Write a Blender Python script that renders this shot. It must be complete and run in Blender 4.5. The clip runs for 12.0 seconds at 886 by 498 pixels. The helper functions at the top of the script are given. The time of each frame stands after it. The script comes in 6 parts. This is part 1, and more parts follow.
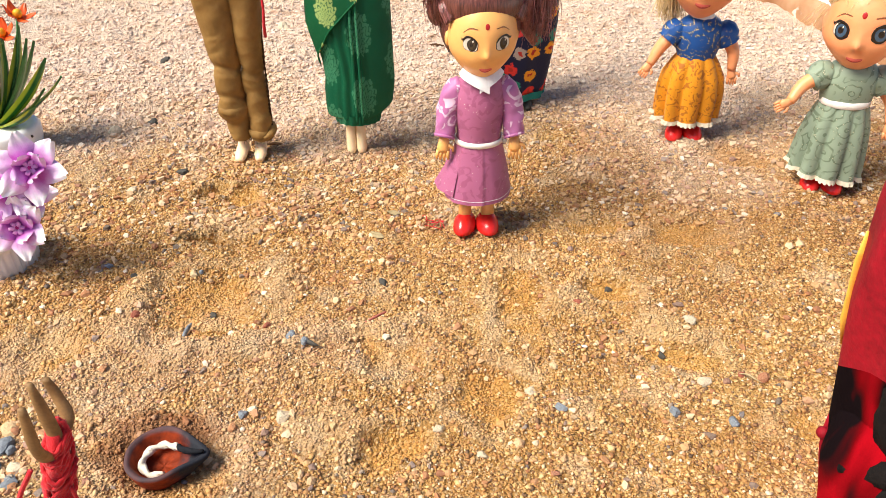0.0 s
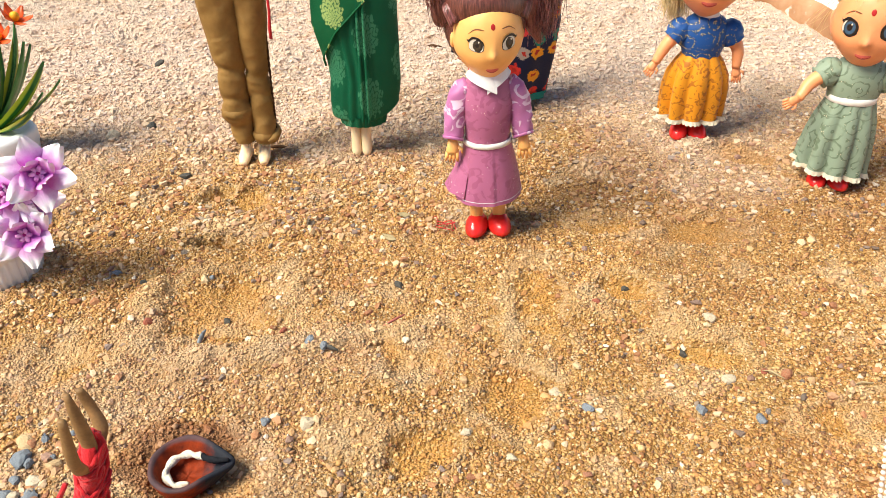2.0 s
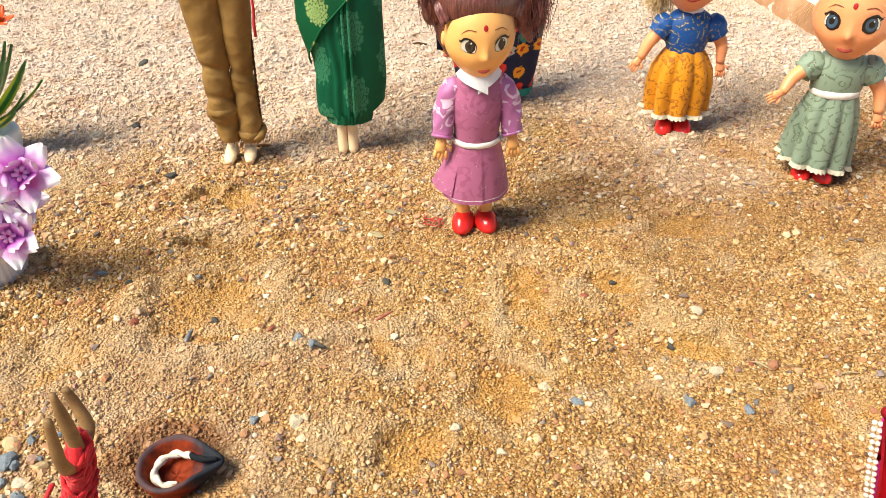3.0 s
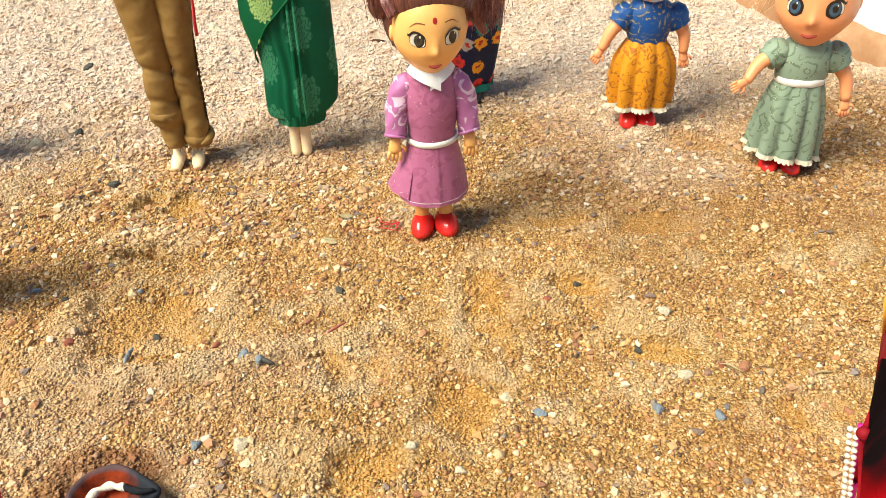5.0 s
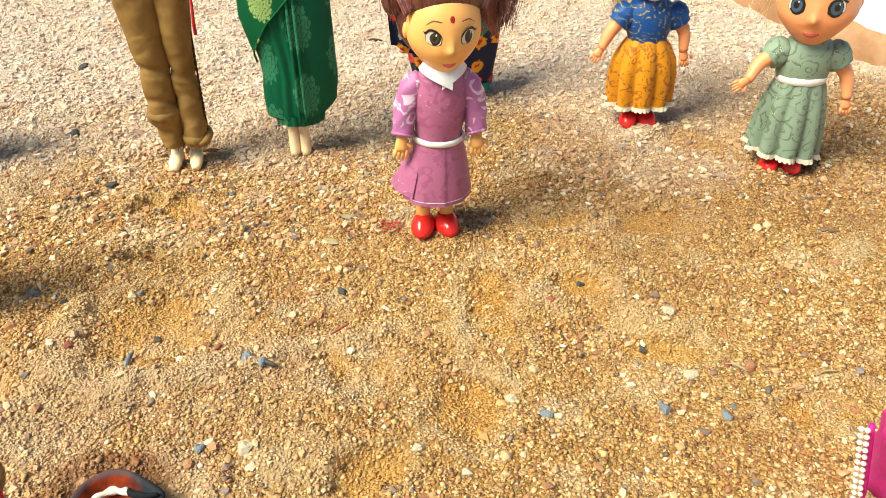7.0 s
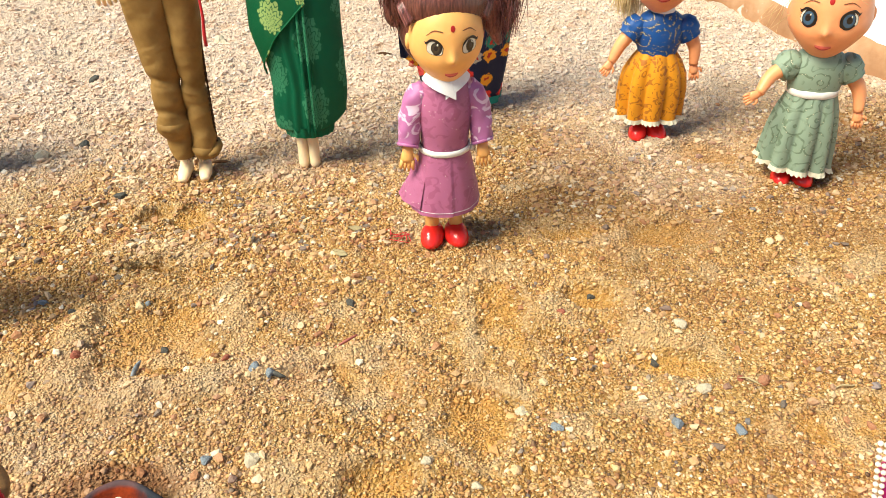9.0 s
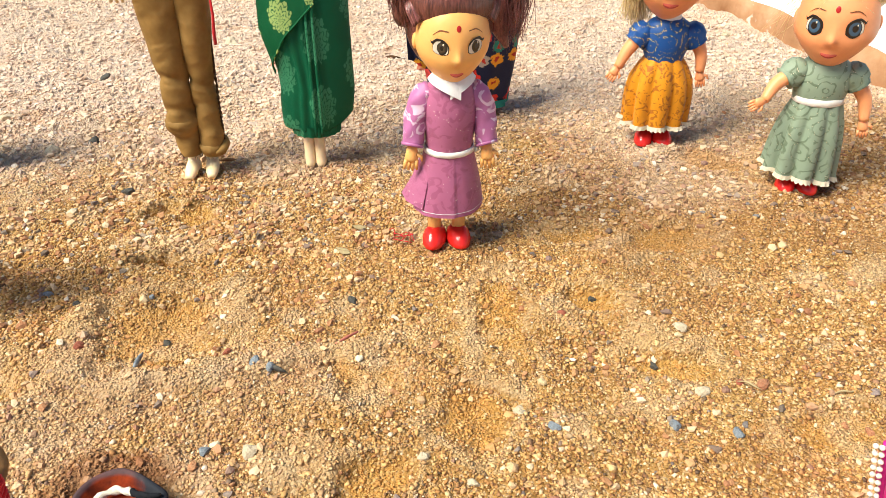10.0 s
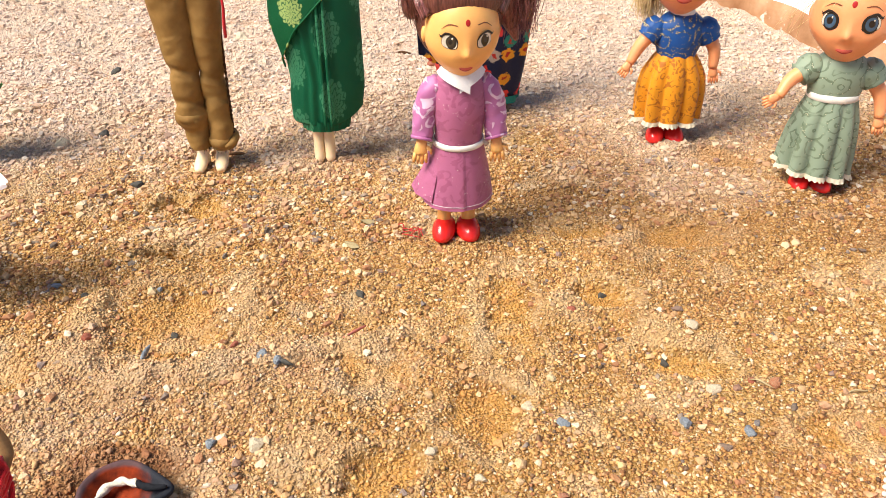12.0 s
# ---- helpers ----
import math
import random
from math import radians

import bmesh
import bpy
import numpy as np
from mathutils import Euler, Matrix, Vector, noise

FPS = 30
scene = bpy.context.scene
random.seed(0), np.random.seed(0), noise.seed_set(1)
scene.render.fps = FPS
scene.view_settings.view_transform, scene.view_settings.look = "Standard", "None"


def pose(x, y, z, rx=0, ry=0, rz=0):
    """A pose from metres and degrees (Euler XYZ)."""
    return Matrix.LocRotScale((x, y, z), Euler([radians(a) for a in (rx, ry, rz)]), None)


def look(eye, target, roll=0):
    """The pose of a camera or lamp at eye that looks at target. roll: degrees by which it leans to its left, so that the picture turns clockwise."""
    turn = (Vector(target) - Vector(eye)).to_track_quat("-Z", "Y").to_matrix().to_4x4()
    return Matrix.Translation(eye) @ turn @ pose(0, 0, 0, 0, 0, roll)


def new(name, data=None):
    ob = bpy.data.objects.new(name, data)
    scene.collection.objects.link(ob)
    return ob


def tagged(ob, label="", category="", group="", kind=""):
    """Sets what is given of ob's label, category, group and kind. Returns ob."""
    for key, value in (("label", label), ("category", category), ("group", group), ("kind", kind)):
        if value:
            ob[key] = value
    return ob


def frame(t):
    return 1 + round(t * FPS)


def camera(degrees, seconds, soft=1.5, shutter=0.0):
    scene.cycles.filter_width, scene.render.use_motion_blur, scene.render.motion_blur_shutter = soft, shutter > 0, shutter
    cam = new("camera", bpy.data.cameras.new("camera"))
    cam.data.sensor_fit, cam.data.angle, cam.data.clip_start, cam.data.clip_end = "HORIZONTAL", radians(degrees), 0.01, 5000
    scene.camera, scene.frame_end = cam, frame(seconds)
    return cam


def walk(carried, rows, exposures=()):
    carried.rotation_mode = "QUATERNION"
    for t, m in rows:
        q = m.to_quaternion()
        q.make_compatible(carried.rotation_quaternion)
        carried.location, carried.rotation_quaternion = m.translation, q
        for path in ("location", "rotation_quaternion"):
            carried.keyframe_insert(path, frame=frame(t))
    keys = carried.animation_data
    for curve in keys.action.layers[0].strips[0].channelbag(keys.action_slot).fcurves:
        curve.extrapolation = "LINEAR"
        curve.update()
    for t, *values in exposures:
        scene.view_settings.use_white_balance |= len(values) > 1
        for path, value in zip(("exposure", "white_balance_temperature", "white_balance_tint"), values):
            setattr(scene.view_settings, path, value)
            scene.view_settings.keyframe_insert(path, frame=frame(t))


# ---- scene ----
cam = camera(60.7, 12.0, soft=0.75)
PATH = [
    (0, (0.058, 0.04, 0.298), (0.002, 1.662, -0.871), -1.8),
    (0.5, (0.058, 0.042, 0.296), (0.005, 1.665, -0.871), -1.8),
    (1, (0.051, 0.043, 0.295), (0.009, 1.67, -0.868), -1.7),
    (1.5, (0.04, 0.042, 0.294), (0.016, 1.669, -0.869), -1.8),
    (2, (0.035, 0.043, 0.296), (0.034, 1.668, -0.87), -1.5),
    (2.5, (0.031, 0.042, 0.297), (0.045, 1.666, -0.869), -1.6),
    (3, (0.035, 0.042, 0.294), (0.066, 1.666, -0.873), -1.5),
    (5, (0.049, 0.062, 0.283), (0.138, 1.681, -0.888), -2.0),
    (5.5, (0.048, 0.064, 0.283), (0.149, 1.681, -0.889), -1.9),
    (6, (0.045, 0.066, 0.281), (0.15, 1.684, -0.891), -1.8),
    (6.5, (0.045, 0.067, 0.283), (0.154, 1.683, -0.89), -1.8),
    (7, (0.043, 0.065, 0.282), (0.152, 1.682, -0.891), -1.8),
    (9, (0.041, 0.066, 0.278), (0.137, 1.708, -0.859), -1.8),
    (9.5, (0.044, 0.067, 0.276), (0.132, 1.719, -0.848), -1.4),
    (10, (0.044, 0.061, 0.275), (0.12, 1.717, -0.844), -1.1),
    (10.5, (0.044, 0.058, 0.275), (0.104, 1.715, -0.843), -1.2),
    (11, (0.042, 0.059, 0.272), (0.1, 1.716, -0.846), -1.1),
    (11.5, (0.043, 0.061, 0.271), (0.096, 1.718, -0.848), -1.1),
    (12, (0.044, 0.062, 0.271), (0.096, 1.718, -0.849), -1.1),
]
# the white balance drifts towards green and back
BALANCE = [(0, 0.44, 6500, 12), (2, 0.44, 6500, 8), (5, 0.44, 6500, 0), (7, 0.44, 6500, -3), (9.5, 0.44, 6500, 3), (12, 0.44, 6500, 12)]
walk(cam, [(t, look(eye, target, roll)) for t, eye, target, roll in PATH], BALANCE)


# ---- light ----
world = bpy.data.worlds.new("sky")
scene.world = world
world.use_nodes = True
SUN_AZ, SUN_EL = radians(-113), radians(54)   # where the light comes from: azimuth from +y, clockwise, and height
wn = world.node_tree.nodes
sky = wn.new("ShaderNodeTexSky")
sky.sky_type, sky.sun_disc = "NISHITA", False
sky.sun_elevation, sky.sun_rotation = SUN_EL, SUN_AZ
wn["Background"].inputs["Strength"].default_value = 0.09
world.node_tree.links.new(sky.outputs[0], wn["Background"].inputs["Color"])
sun_lamp = bpy.data.lights.new("sun", "SUN")
sun_lamp.energy, sun_lamp.angle, sun_lamp.color = 5.4, radians(32), (1.0, 0.94, 0.79)
sun = new("sun", sun_lamp)
to_sun = Vector((math.sin(SUN_AZ) * math.cos(SUN_EL), math.cos(SUN_AZ) * math.cos(SUN_EL), math.sin(SUN_EL)))
sun.matrix_world = look(to_sun * 5, (0, 0, 0))


# ---- materials ----
class Nodes:
    """A small writer of node materials."""

    def __init__(self, name, rough=0.6, spec=0.4):
        self.mat = bpy.data.materials.new(name)
        self.mat.use_nodes = True
        self.t = self.mat.node_tree
        self.b = self.t.nodes["Principled BSDF"]
        self.b.inputs["Roughness"].default_value = rough
        self.b.inputs["Specular IOR Level"].default_value = spec

    def add(self, kind, **inputs):
        n = self.t.nodes.new("ShaderNode" + kind)
        for k, v in inputs.items():
            self.plug(v, n.inputs[k.replace("_", " ")])
        return n

    def plug(self, v, socket):
        if isinstance(v, bpy.types.NodeSocket):
            self.t.links.new(v, socket)
        else:
            socket.default_value = v

    def coords(self, scale=(1, 1, 1)):
        c = self.add("TexCoord")
        m = self.add("Mapping", Vector=c.outputs["Object"], Scale=scale)
        return m.outputs[0]

    def noise(self, vec, scale, detail=3.0, rough=0.55, distortion=0.0):
        return self.add("TexNoise", Vector=vec, Scale=scale, Detail=detail, Roughness=rough, Distortion=distortion).outputs[0]

    def voronoi(self, vec, scale, feature="F1", rand=1.0):
        n = self.add("TexVoronoi", Vector=vec, Scale=scale, Randomness=rand)
        n.feature = feature
        return n

    def ramp(self, fac, stops, mode="LINEAR"):
        n = self.add("ValToRGB", Fac=fac)
        n.color_ramp.interpolation = mode
        el = n.color_ramp.elements
        while len(el) < len(stops):
            el.new(0.5)
        for e, (p, c) in zip(el, stops):
            e.position = p
            e.color = (*c, 1) if len(c) == 3 else c
        return n.outputs[0]

    def step(self, fac, a, b):
        n = self.add("MapRange", Value=fac)
        n.inputs["From Min"].default_value, n.inputs["From Max"].default_value = a, b
        n.interpolation_type = "SMOOTHSTEP"
        return n.outputs[0]

    def mix(self, fac, a, b, blend="MIX"):
        n = self.t.nodes.new("ShaderNodeMix")
        n.data_type, n.blend_type = "RGBA", blend
        self.plug(fac, n.inputs[0])
        for v, k in ((a, 6), (b, 7)):
            self.plug((*v, 1) if isinstance(v, tuple) and len(v) == 3 else v, n.inputs[k])
        return n.outputs[2]

    def math(self, op, a, b=0.0, c=0.0):
        n = self.t.nodes.new("ShaderNodeMath")
        n.operation = op
        for v, k in ((a, 0), (b, 1), (c, 2)):
            self.plug(v, n.inputs[k])
        return n.outputs[0]

    def bump(self, height, strength=0.3, distance=0.001):
        self.plug(self.add("Bump", Height=height, Strength=strength, Distance=distance).outputs[0], self.b.inputs["Normal"])

    def colour(self, c):
        self.plug((*c, 1) if isinstance(c, tuple) and len(c) == 3 else c, self.b.inputs["Base Color"])
        return self


def hsv_wear(n, base, scale, amount=0.12):
    """A base colour with two scales of unevenness."""
    v = n.coords()
    f = n.math("ADD", n.math("MULTIPLY", n.noise(v, scale), 0.6), n.math("MULTIPLY", n.noise(v, scale * 9), 0.4))
    lo, hi = tuple(c * (1 - amount * 1.6) for c in base), tuple(min(1, c * (1 + amount * 1.6)) for c in base)
    return n.ramp(f, [(0.3, lo), (0.7, hi)])


def plain(name, base, rough=0.5, spec=0.4, scale=60, amount=0.08, bump=0.0, bump_scale=900, sheen=0.0, sss=0.0, metal=0.0):
    n = Nodes(name, rough, spec)
    n.colour(hsv_wear(n, base, scale, amount))
    if bump:
        n.bump(n.noise(n.coords(), bump_scale, 2), bump, 0.0006)
    n.b.inputs["Sheen Weight"].default_value = sheen
    n.b.inputs["Metallic"].default_value = metal
    if sss:
        n.b.inputs["Subsurface Weight"].default_value = sss
        n.b.inputs["Subsurface Radius"].default_value = (0.004, 0.002, 0.001)
        n.b.inputs["Subsurface Scale"].default_value = 1.0
    return n.mat


def weave(n, strength=0.25):
    """Thread grain and soft creases."""
    v = n.coords()
    h = n.math("ADD", n.math("MULTIPLY", n.noise(v, 2400, 2), 0.35), n.math("MULTIPLY", n.noise(v, 85, 2, 0.4, 0.3), 2.0))
    n.bump(h, strength, 0.0012)


def soil_and_light_tint(n, c, v):
    """Redder patches; far sunlight and the dolls' grey shade put into the soil colour."""
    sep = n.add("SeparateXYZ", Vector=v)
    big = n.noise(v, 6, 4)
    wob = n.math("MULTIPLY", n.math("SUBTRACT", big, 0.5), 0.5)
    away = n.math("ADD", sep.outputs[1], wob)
    red = n.math("MULTIPLY", n.step(n.noise(v, 16, 4), 0.50, 0.70), 0.45)
    c = n.mix(red, c, n.mix(0.5, c, (0.46, 0.20, 0.075)))
    dusty = n.math("MULTIPLY", n.step(n.noise(v, 23, 4), 0.52, 0.66), 0.5)
    c = n.mix(dusty, c, (0.70, 0.52, 0.33))
    near = n.math("MULTIPLY", n.step(n.math("ADD", sep.outputs[0], wob), 0.06, -0.10), n.step(away, 0.46, 0.32))
    c = n.mix(n.math("MULTIPLY", near, n.math("MULTIPLY", n.step(n.noise(v, 19, 3), 0.35, 0.6), 0.6)), c, n.mix(0.5, c, (0.66, 0.47, 0.38)))
    # grey of the dolls' shade, coloured into the ground behind them
    grey = n.math("MULTIPLY", n.math("MULTIPLY", n.step(away, 0.53, 0.63), n.step(n.noise(v, 9, 3), 0.36, 0.62)), 0.55)
    c = n.mix(grey, c, n.mix(0.5, c, (0.44, 0.35, 0.31)))
    # browner ground to the right at middle distance
    brown_zone = n.math("MULTIPLY", n.step(n.math("ADD", sep.outputs[0], wob), 0.02, 0.20), n.math("MULTIPLY", n.step(away, 0.40, 0.48), n.step(away, 0.66, 0.56)))
    c = n.mix(n.math("MULTIPLY", brown_zone, 0.6), c, n.mix(0.55, c, (0.25, 0.105, 0.045)))
    # stronger light on the far ground, put in as a paler colour
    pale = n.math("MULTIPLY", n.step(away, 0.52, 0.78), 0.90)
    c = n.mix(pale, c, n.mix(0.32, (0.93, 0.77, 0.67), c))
    brown = n.math("MULTIPLY", n.step(away, 0.60, 0.75), n.step(n.noise(v, 30, 5, 0.65), 0.53, 0.66))
    return n.mix(n.math("MULTIPLY", brown, 0.45), c, (0.47, 0.25, 0.13))


def oil_soak(n, c, v):
    """Lamp oil soaked into the sand round the lamp."""
    off = n.add("VectorMath")
    off.operation = "DISTANCE"
    n.plug(v, off.inputs[0])
    off.inputs[1].default_value = (-0.099, 0.287, 0.0)
    wet = n.step(n.math("ADD", off.outputs["Value"], n.math("MULTIPLY", n.math("SUBTRACT", n.noise(v, 55, 4), 0.5), 0.03)), 0.032, 0.021)
    return n.mix(n.math("MULTIPLY", wet, 0.72), c, (0.25, 0.09, 0.032))


def sand_material():
    n = Nodes("sand", 0.95, 0.15)
    v = n.coords()
    big = n.noise(v, 7, 4)
    mid = n.noise(v, 55, 4)
    fine = n.voronoi(v, 640)
    c = n.ramp(n.math("ADD", n.math("MULTIPLY", big, 0.55), n.math("MULTIPLY", mid, 0.45)),
               [(0.32, (0.42, 0.185, 0.046)), (0.46, (0.62, 0.325, 0.085)), (0.60, (0.74, 0.445, 0.150)), (0.74, (0.79, 0.56, 0.28))])
    grain = n.ramp(n.add("SeparateColor", Color=fine.outputs["Color"]).outputs[0],
                   [(0.0, (0.07, 0.032, 0.02)), (0.22, (0.33, 0.165, 0.062)), (0.65, (0.60, 0.37, 0.16)), (1.0, (0.88, 0.74, 0.54))])
    relief_tint = n.add("Attribute")
    relief_tint.attribute_name = "relief_tint"
    d = relief_tint.outputs["Fac"]
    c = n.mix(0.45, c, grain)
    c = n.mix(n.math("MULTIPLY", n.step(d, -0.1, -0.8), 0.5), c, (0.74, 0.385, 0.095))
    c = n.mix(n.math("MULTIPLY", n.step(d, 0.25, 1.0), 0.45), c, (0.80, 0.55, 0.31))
    c = soil_and_light_tint(n, c, v)
    n.colour(oil_soak(n, c, v))
    h = n.math("SUBTRACT", n.math("MULTIPLY", n.noise(v, 1100, 4, 0.7), 1.1), n.math("MULTIPLY", fine.outputs["Distance"], 1.1))
    n.bump(h, 1.0, 0.0022)
    return n.mat


def gravel_material(name, stops, rough=0.85):
    n = Nodes(name, rough, 0.25)
    g = n.add("NewGeometry")
    c = n.ramp(g.outputs["Random Per Island"], stops)
    v = n.coords()
    c = n.mix(0.2, c, n.ramp(n.noise(v, 700, 3), [(0.3, (0.20, 0.10, 0.045)), (0.7, (0.70, 0.50, 0.28))]))
    relief_tint = n.add("Attribute")
    relief_tint.attribute_name = "relief_tint"
    d = relief_tint.outputs["Fac"]
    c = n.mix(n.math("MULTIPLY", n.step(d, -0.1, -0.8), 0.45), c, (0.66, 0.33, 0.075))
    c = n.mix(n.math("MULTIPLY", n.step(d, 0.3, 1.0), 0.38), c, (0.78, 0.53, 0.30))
    n.colour(oil_soak(n, n.mix(0.75, c, soil_and_light_tint(n, c, v)), v))
    n.bump(n.noise(v, 1500, 3), 0.7, 0.0005)
    return n.mat


def pebble_material():
    n = Nodes("pebble_stone", 0.75, 0.35)
    r = n.add("ObjectInfo").outputs["Random"]
    c = n.ramp(r, [(0.0, (0.12, 0.12, 0.14)), (0.10, (0.24, 0.23, 0.25)), (0.18, (0.34, 0.11, 0.055)), (0.38, (0.46, 0.20, 0.085)),
                   (0.62, (0.58, 0.35, 0.15)), (0.85, (0.70, 0.52, 0.30)), (1.0, (0.82, 0.74, 0.58))])
    v = n.coords()
    c = n.mix(n.step(n.noise(v, 380, 4), 0.45, 0.75), c, (0.55, 0.40, 0.24))
    n.colour(c)
    n.bump(n.noise(v, 900, 4), 0.6, 0.0006)
    return n.mat


def stone_material(name, a, b):
    n = Nodes(name, 0.7, 0.4)
    v = n.coords()
    n.colour(n.ramp(n.noise(v, 300, 4), [(0.35, a), (0.68, b)]))
    n.bump(n.noise(v, 800, 4), 0.6, 0.0006)
    return n.mat


def flat_coords(n, scale=1.0):
    """Coordinates across the front of a garment: x and z alone."""
    c = n.add("TexCoord")
    s = n.add("SeparateXYZ", Vector=c.outputs["Object"])
    k = n.add("CombineXYZ", X=s.outputs[0], Y=s.outputs[2], Z=0.0)
    return k.outputs[0]


def brocade(name, ground, motif, motif2, wide, tall, rough=0.6):
    """Cloth with rows of woven flame-shaped medallions, each with petals and rings."""
    n = Nodes(name, rough, 0.2)
    v = flat_coords(n)
    wob = n.math("MULTIPLY", n.math("SUBTRACT", n.noise(v, 400, 2), 0.5), 0.10)
    xy = n.add("SeparateXYZ", Vector=v)
    gx = n.math("ADD", n.math("DIVIDE", xy.outputs[0], wide), 0.15)
    col = n.math("FLOOR", gx)
    gy = n.math("ADD", n.math("DIVIDE", xy.outputs[1], tall), n.math("MULTIPLY", col, 0.5))
    u = n.math("ADD", n.math("SUBTRACT", n.math("SUBTRACT", gx, col), 0.5), wob)
    w = n.math("ADD", n.math("SUBTRACT", n.math("FRACT", gy), 0.5), wob)
    turn = n.math("ARCTAN2", u, w)
    rho = n.math("SQRT", n.math("ADD", n.math("POWER", n.math("ABSOLUTE", u), 2.0), n.math("POWER", n.math("ABSOLUTE", w), 2.0)))
    lobes = n.math("COSINE", n.math("MULTIPLY", turn, 11.0))
    edge = n.math("ADD", n.math("ADD", 0.335, n.math("MULTIPLY", n.math("COSINE", turn), 0.09)), n.math("MULTIPLY", lobes, 0.035))
    inside = n.step(n.math("SUBTRACT", edge, rho), 0.0, 0.02)
    rings = n.step(n.math("ABSOLUTE", n.math("SINE", n.math("ADD", n.math("MULTIPLY", rho, 26.0), n.math("MULTIPLY", lobes, 1.1)))), 0.28, 0.50)
    mask = n.math("MULTIPLY", inside, n.math("ADD", 0.12, n.math("MULTIPLY", rings, 0.88)))
    tone = n.mix(n.noise(v, 40, 3), tuple(c * 0.82 for c in ground), tuple(min(1, c * 1.2) for c in ground))
    n.colour(n.mix(mask, tone, n.mix(n.noise(v, 60, 2), motif, motif2)))
    weave(n, 0.45)
    return n.mat


def scroll_cloth(name, ground, dark, scale, rough=0.5, glitter=None, few=0.86, strong=0.85):
    """Cloth with curling lines, and scattered glitter where given."""
    n = Nodes(name, rough, 0.35)
    v = flat_coords(n)
    vo = n.voronoi(v, scale, rand=0.6)
    vo.voronoi_dimensions = "2D"
    d = n.math("ADD", vo.outputs["Distance"], n.math("MULTIPLY", n.noise(v, scale * 1.6, 2), 0.5))
    lines = n.step(n.math("ABSOLUTE", n.math("SINE", n.math("MULTIPLY", d, 10.0))), 0.50, 0.25)
    gaps = n.step(n.noise(v, scale * 0.9, 2), 0.36, 0.5)
    tone = n.mix(n.noise(v, 45, 3), tuple(c * 0.85 for c in ground), tuple(min(1, c * 1.12) for c in ground))
    c = n.mix(n.math("MULTIPLY", n.math("MULTIPLY", lines, gaps), strong), tone, dark)
    if glitter:
        sp = n.voronoi(v, 1100)
        sp.voronoi_dimensions = "2D"
        rare = n.step(n.add("SeparateColor", Color=sp.outputs["Color"]).outputs[0], few, few + 0.05)
        f = n.math("MULTIPLY", n.math("MULTIPLY", n.step(sp.outputs["Distance"], 0.4, 0.28), rare), n.math("MULTIPLY", lines, gaps))
        c = n.mix(f, c, glitter)
    n.colour(c)
    n.b.inputs["Sheen Weight"].default_value = 0.05
    weave(n, 0.45)
    return n.mat


def blotch_cloth(name, ground, dark, scale, rough=0.5, glitter=None):
    """Printed cloth with leafy blotches, and a little scattered glitter where given."""
    n = Nodes(name, rough, 0.35)
    v = flat_coords(n)
    f = n.step(n.noise(v, scale, 2, 0.5, 1.6), 0.53, 0.60)
    tone = n.mix(n.noise(v, 40, 3), tuple(c * 0.88 for c in ground), tuple(min(1, c * 1.1) for c in ground))
    c = n.mix(n.math("MULTIPLY", f, 0.85), tone, dark)
    if glitter:
        sp = n.voronoi(v, 1250)
        sp.voronoi_dimensions = "2D"
        rare = n.step(n.add("SeparateColor", Color=sp.outputs["Color"]).outputs[0], 0.96, 0.975)
        near = n.step(n.noise(v, 70, 2), 0.50, 0.58)
        c = n.mix(n.math("MULTIPLY", n.math("MULTIPLY", n.step(sp.outputs["Distance"], 0.32, 0.20), rare), near), c, glitter)
    n.colour(c)
    n.b.inputs["Sheen Weight"].default_value = 0.1
    weave(n, 0.45)
    return n.mat


def floral_cloth():
    n = Nodes("navy_floral_cloth", 0.6, 0.3)
    v = flat_coords(n)
    vo = n.voronoi(v, 62, rand=0.8)
    vo.voronoi_dimensions = "2D"
    d = n.math("ADD", vo.outputs["Distance"], n.math("MULTIPLY", n.math("SUBTRACT", n.noise(v, 260, 2), 0.5), 0.5))
    r = n.add("SeparateColor", Color=vo.outputs["Color"]).outputs[0]
    petal = n.ramp(r, [(0.0, (0.75, 0.04, 0.03)), (0.28, (0.85, 0.35, 0.02)), (0.5, (0.02, 0.22, 0.16)), (0.72, (0.45, 0.36, 0.30)), (0.88, (0.7, 0.05, 0.05))], "CONSTANT")
    c = n.mix(n.step(d, 0.36, 0.30), (0.008, 0.012, 0.045), petal)
    c = n.mix(n.step(d, 0.15, 0.10), c, (0.5, 0.03, 0.02))
    n.colour(c)
    weave(n, 0.4)
    return n.mat


def hair_material(name, a, b, rough=0.32):
    n = Nodes(name, rough, 0.6)
    v = n.coords((1, 1, 0.12))
    n.colour(n.ramp(n.noise(v, 900, 3), [(0.32, a), (0.7, b)]))
    n.bump(n.noise(v, 1400, 2), 0.6, 0.0006)
    return n.mat


def petal_material():
    """Silk petals: pink at the heart, nearly white at the tip, along each petal's own length."""
    n = Nodes("orchid_petal", 0.55, 0.3)
    s = n.add("SeparateXYZ", Vector=n.coords())
    f = n.math("ADD", n.math("MULTIPLY", s.outputs[1], 46.0), n.math("MULTIPLY", n.noise(n.coords(), 260, 3), 0.35))
    n.colour(n.ramp(f, [(0.10, (0.46, 0.03, 0.36)), (0.44, (0.64, 0.18, 0.60)), (0.68, (0.82, 0.55, 0.83)), (0.88, (0.93, 0.89, 0.94))]))
    n.b.inputs["Subsurface Weight"].default_value = 0.1
    n.b.inputs["Subsurface Radius"].default_value = (0.002, 0.001, 0.002)
    n.bump(n.noise(n.coords((1, 0.15, 1)), 1500, 2), 0.3, 0.0003)
    return n.mat


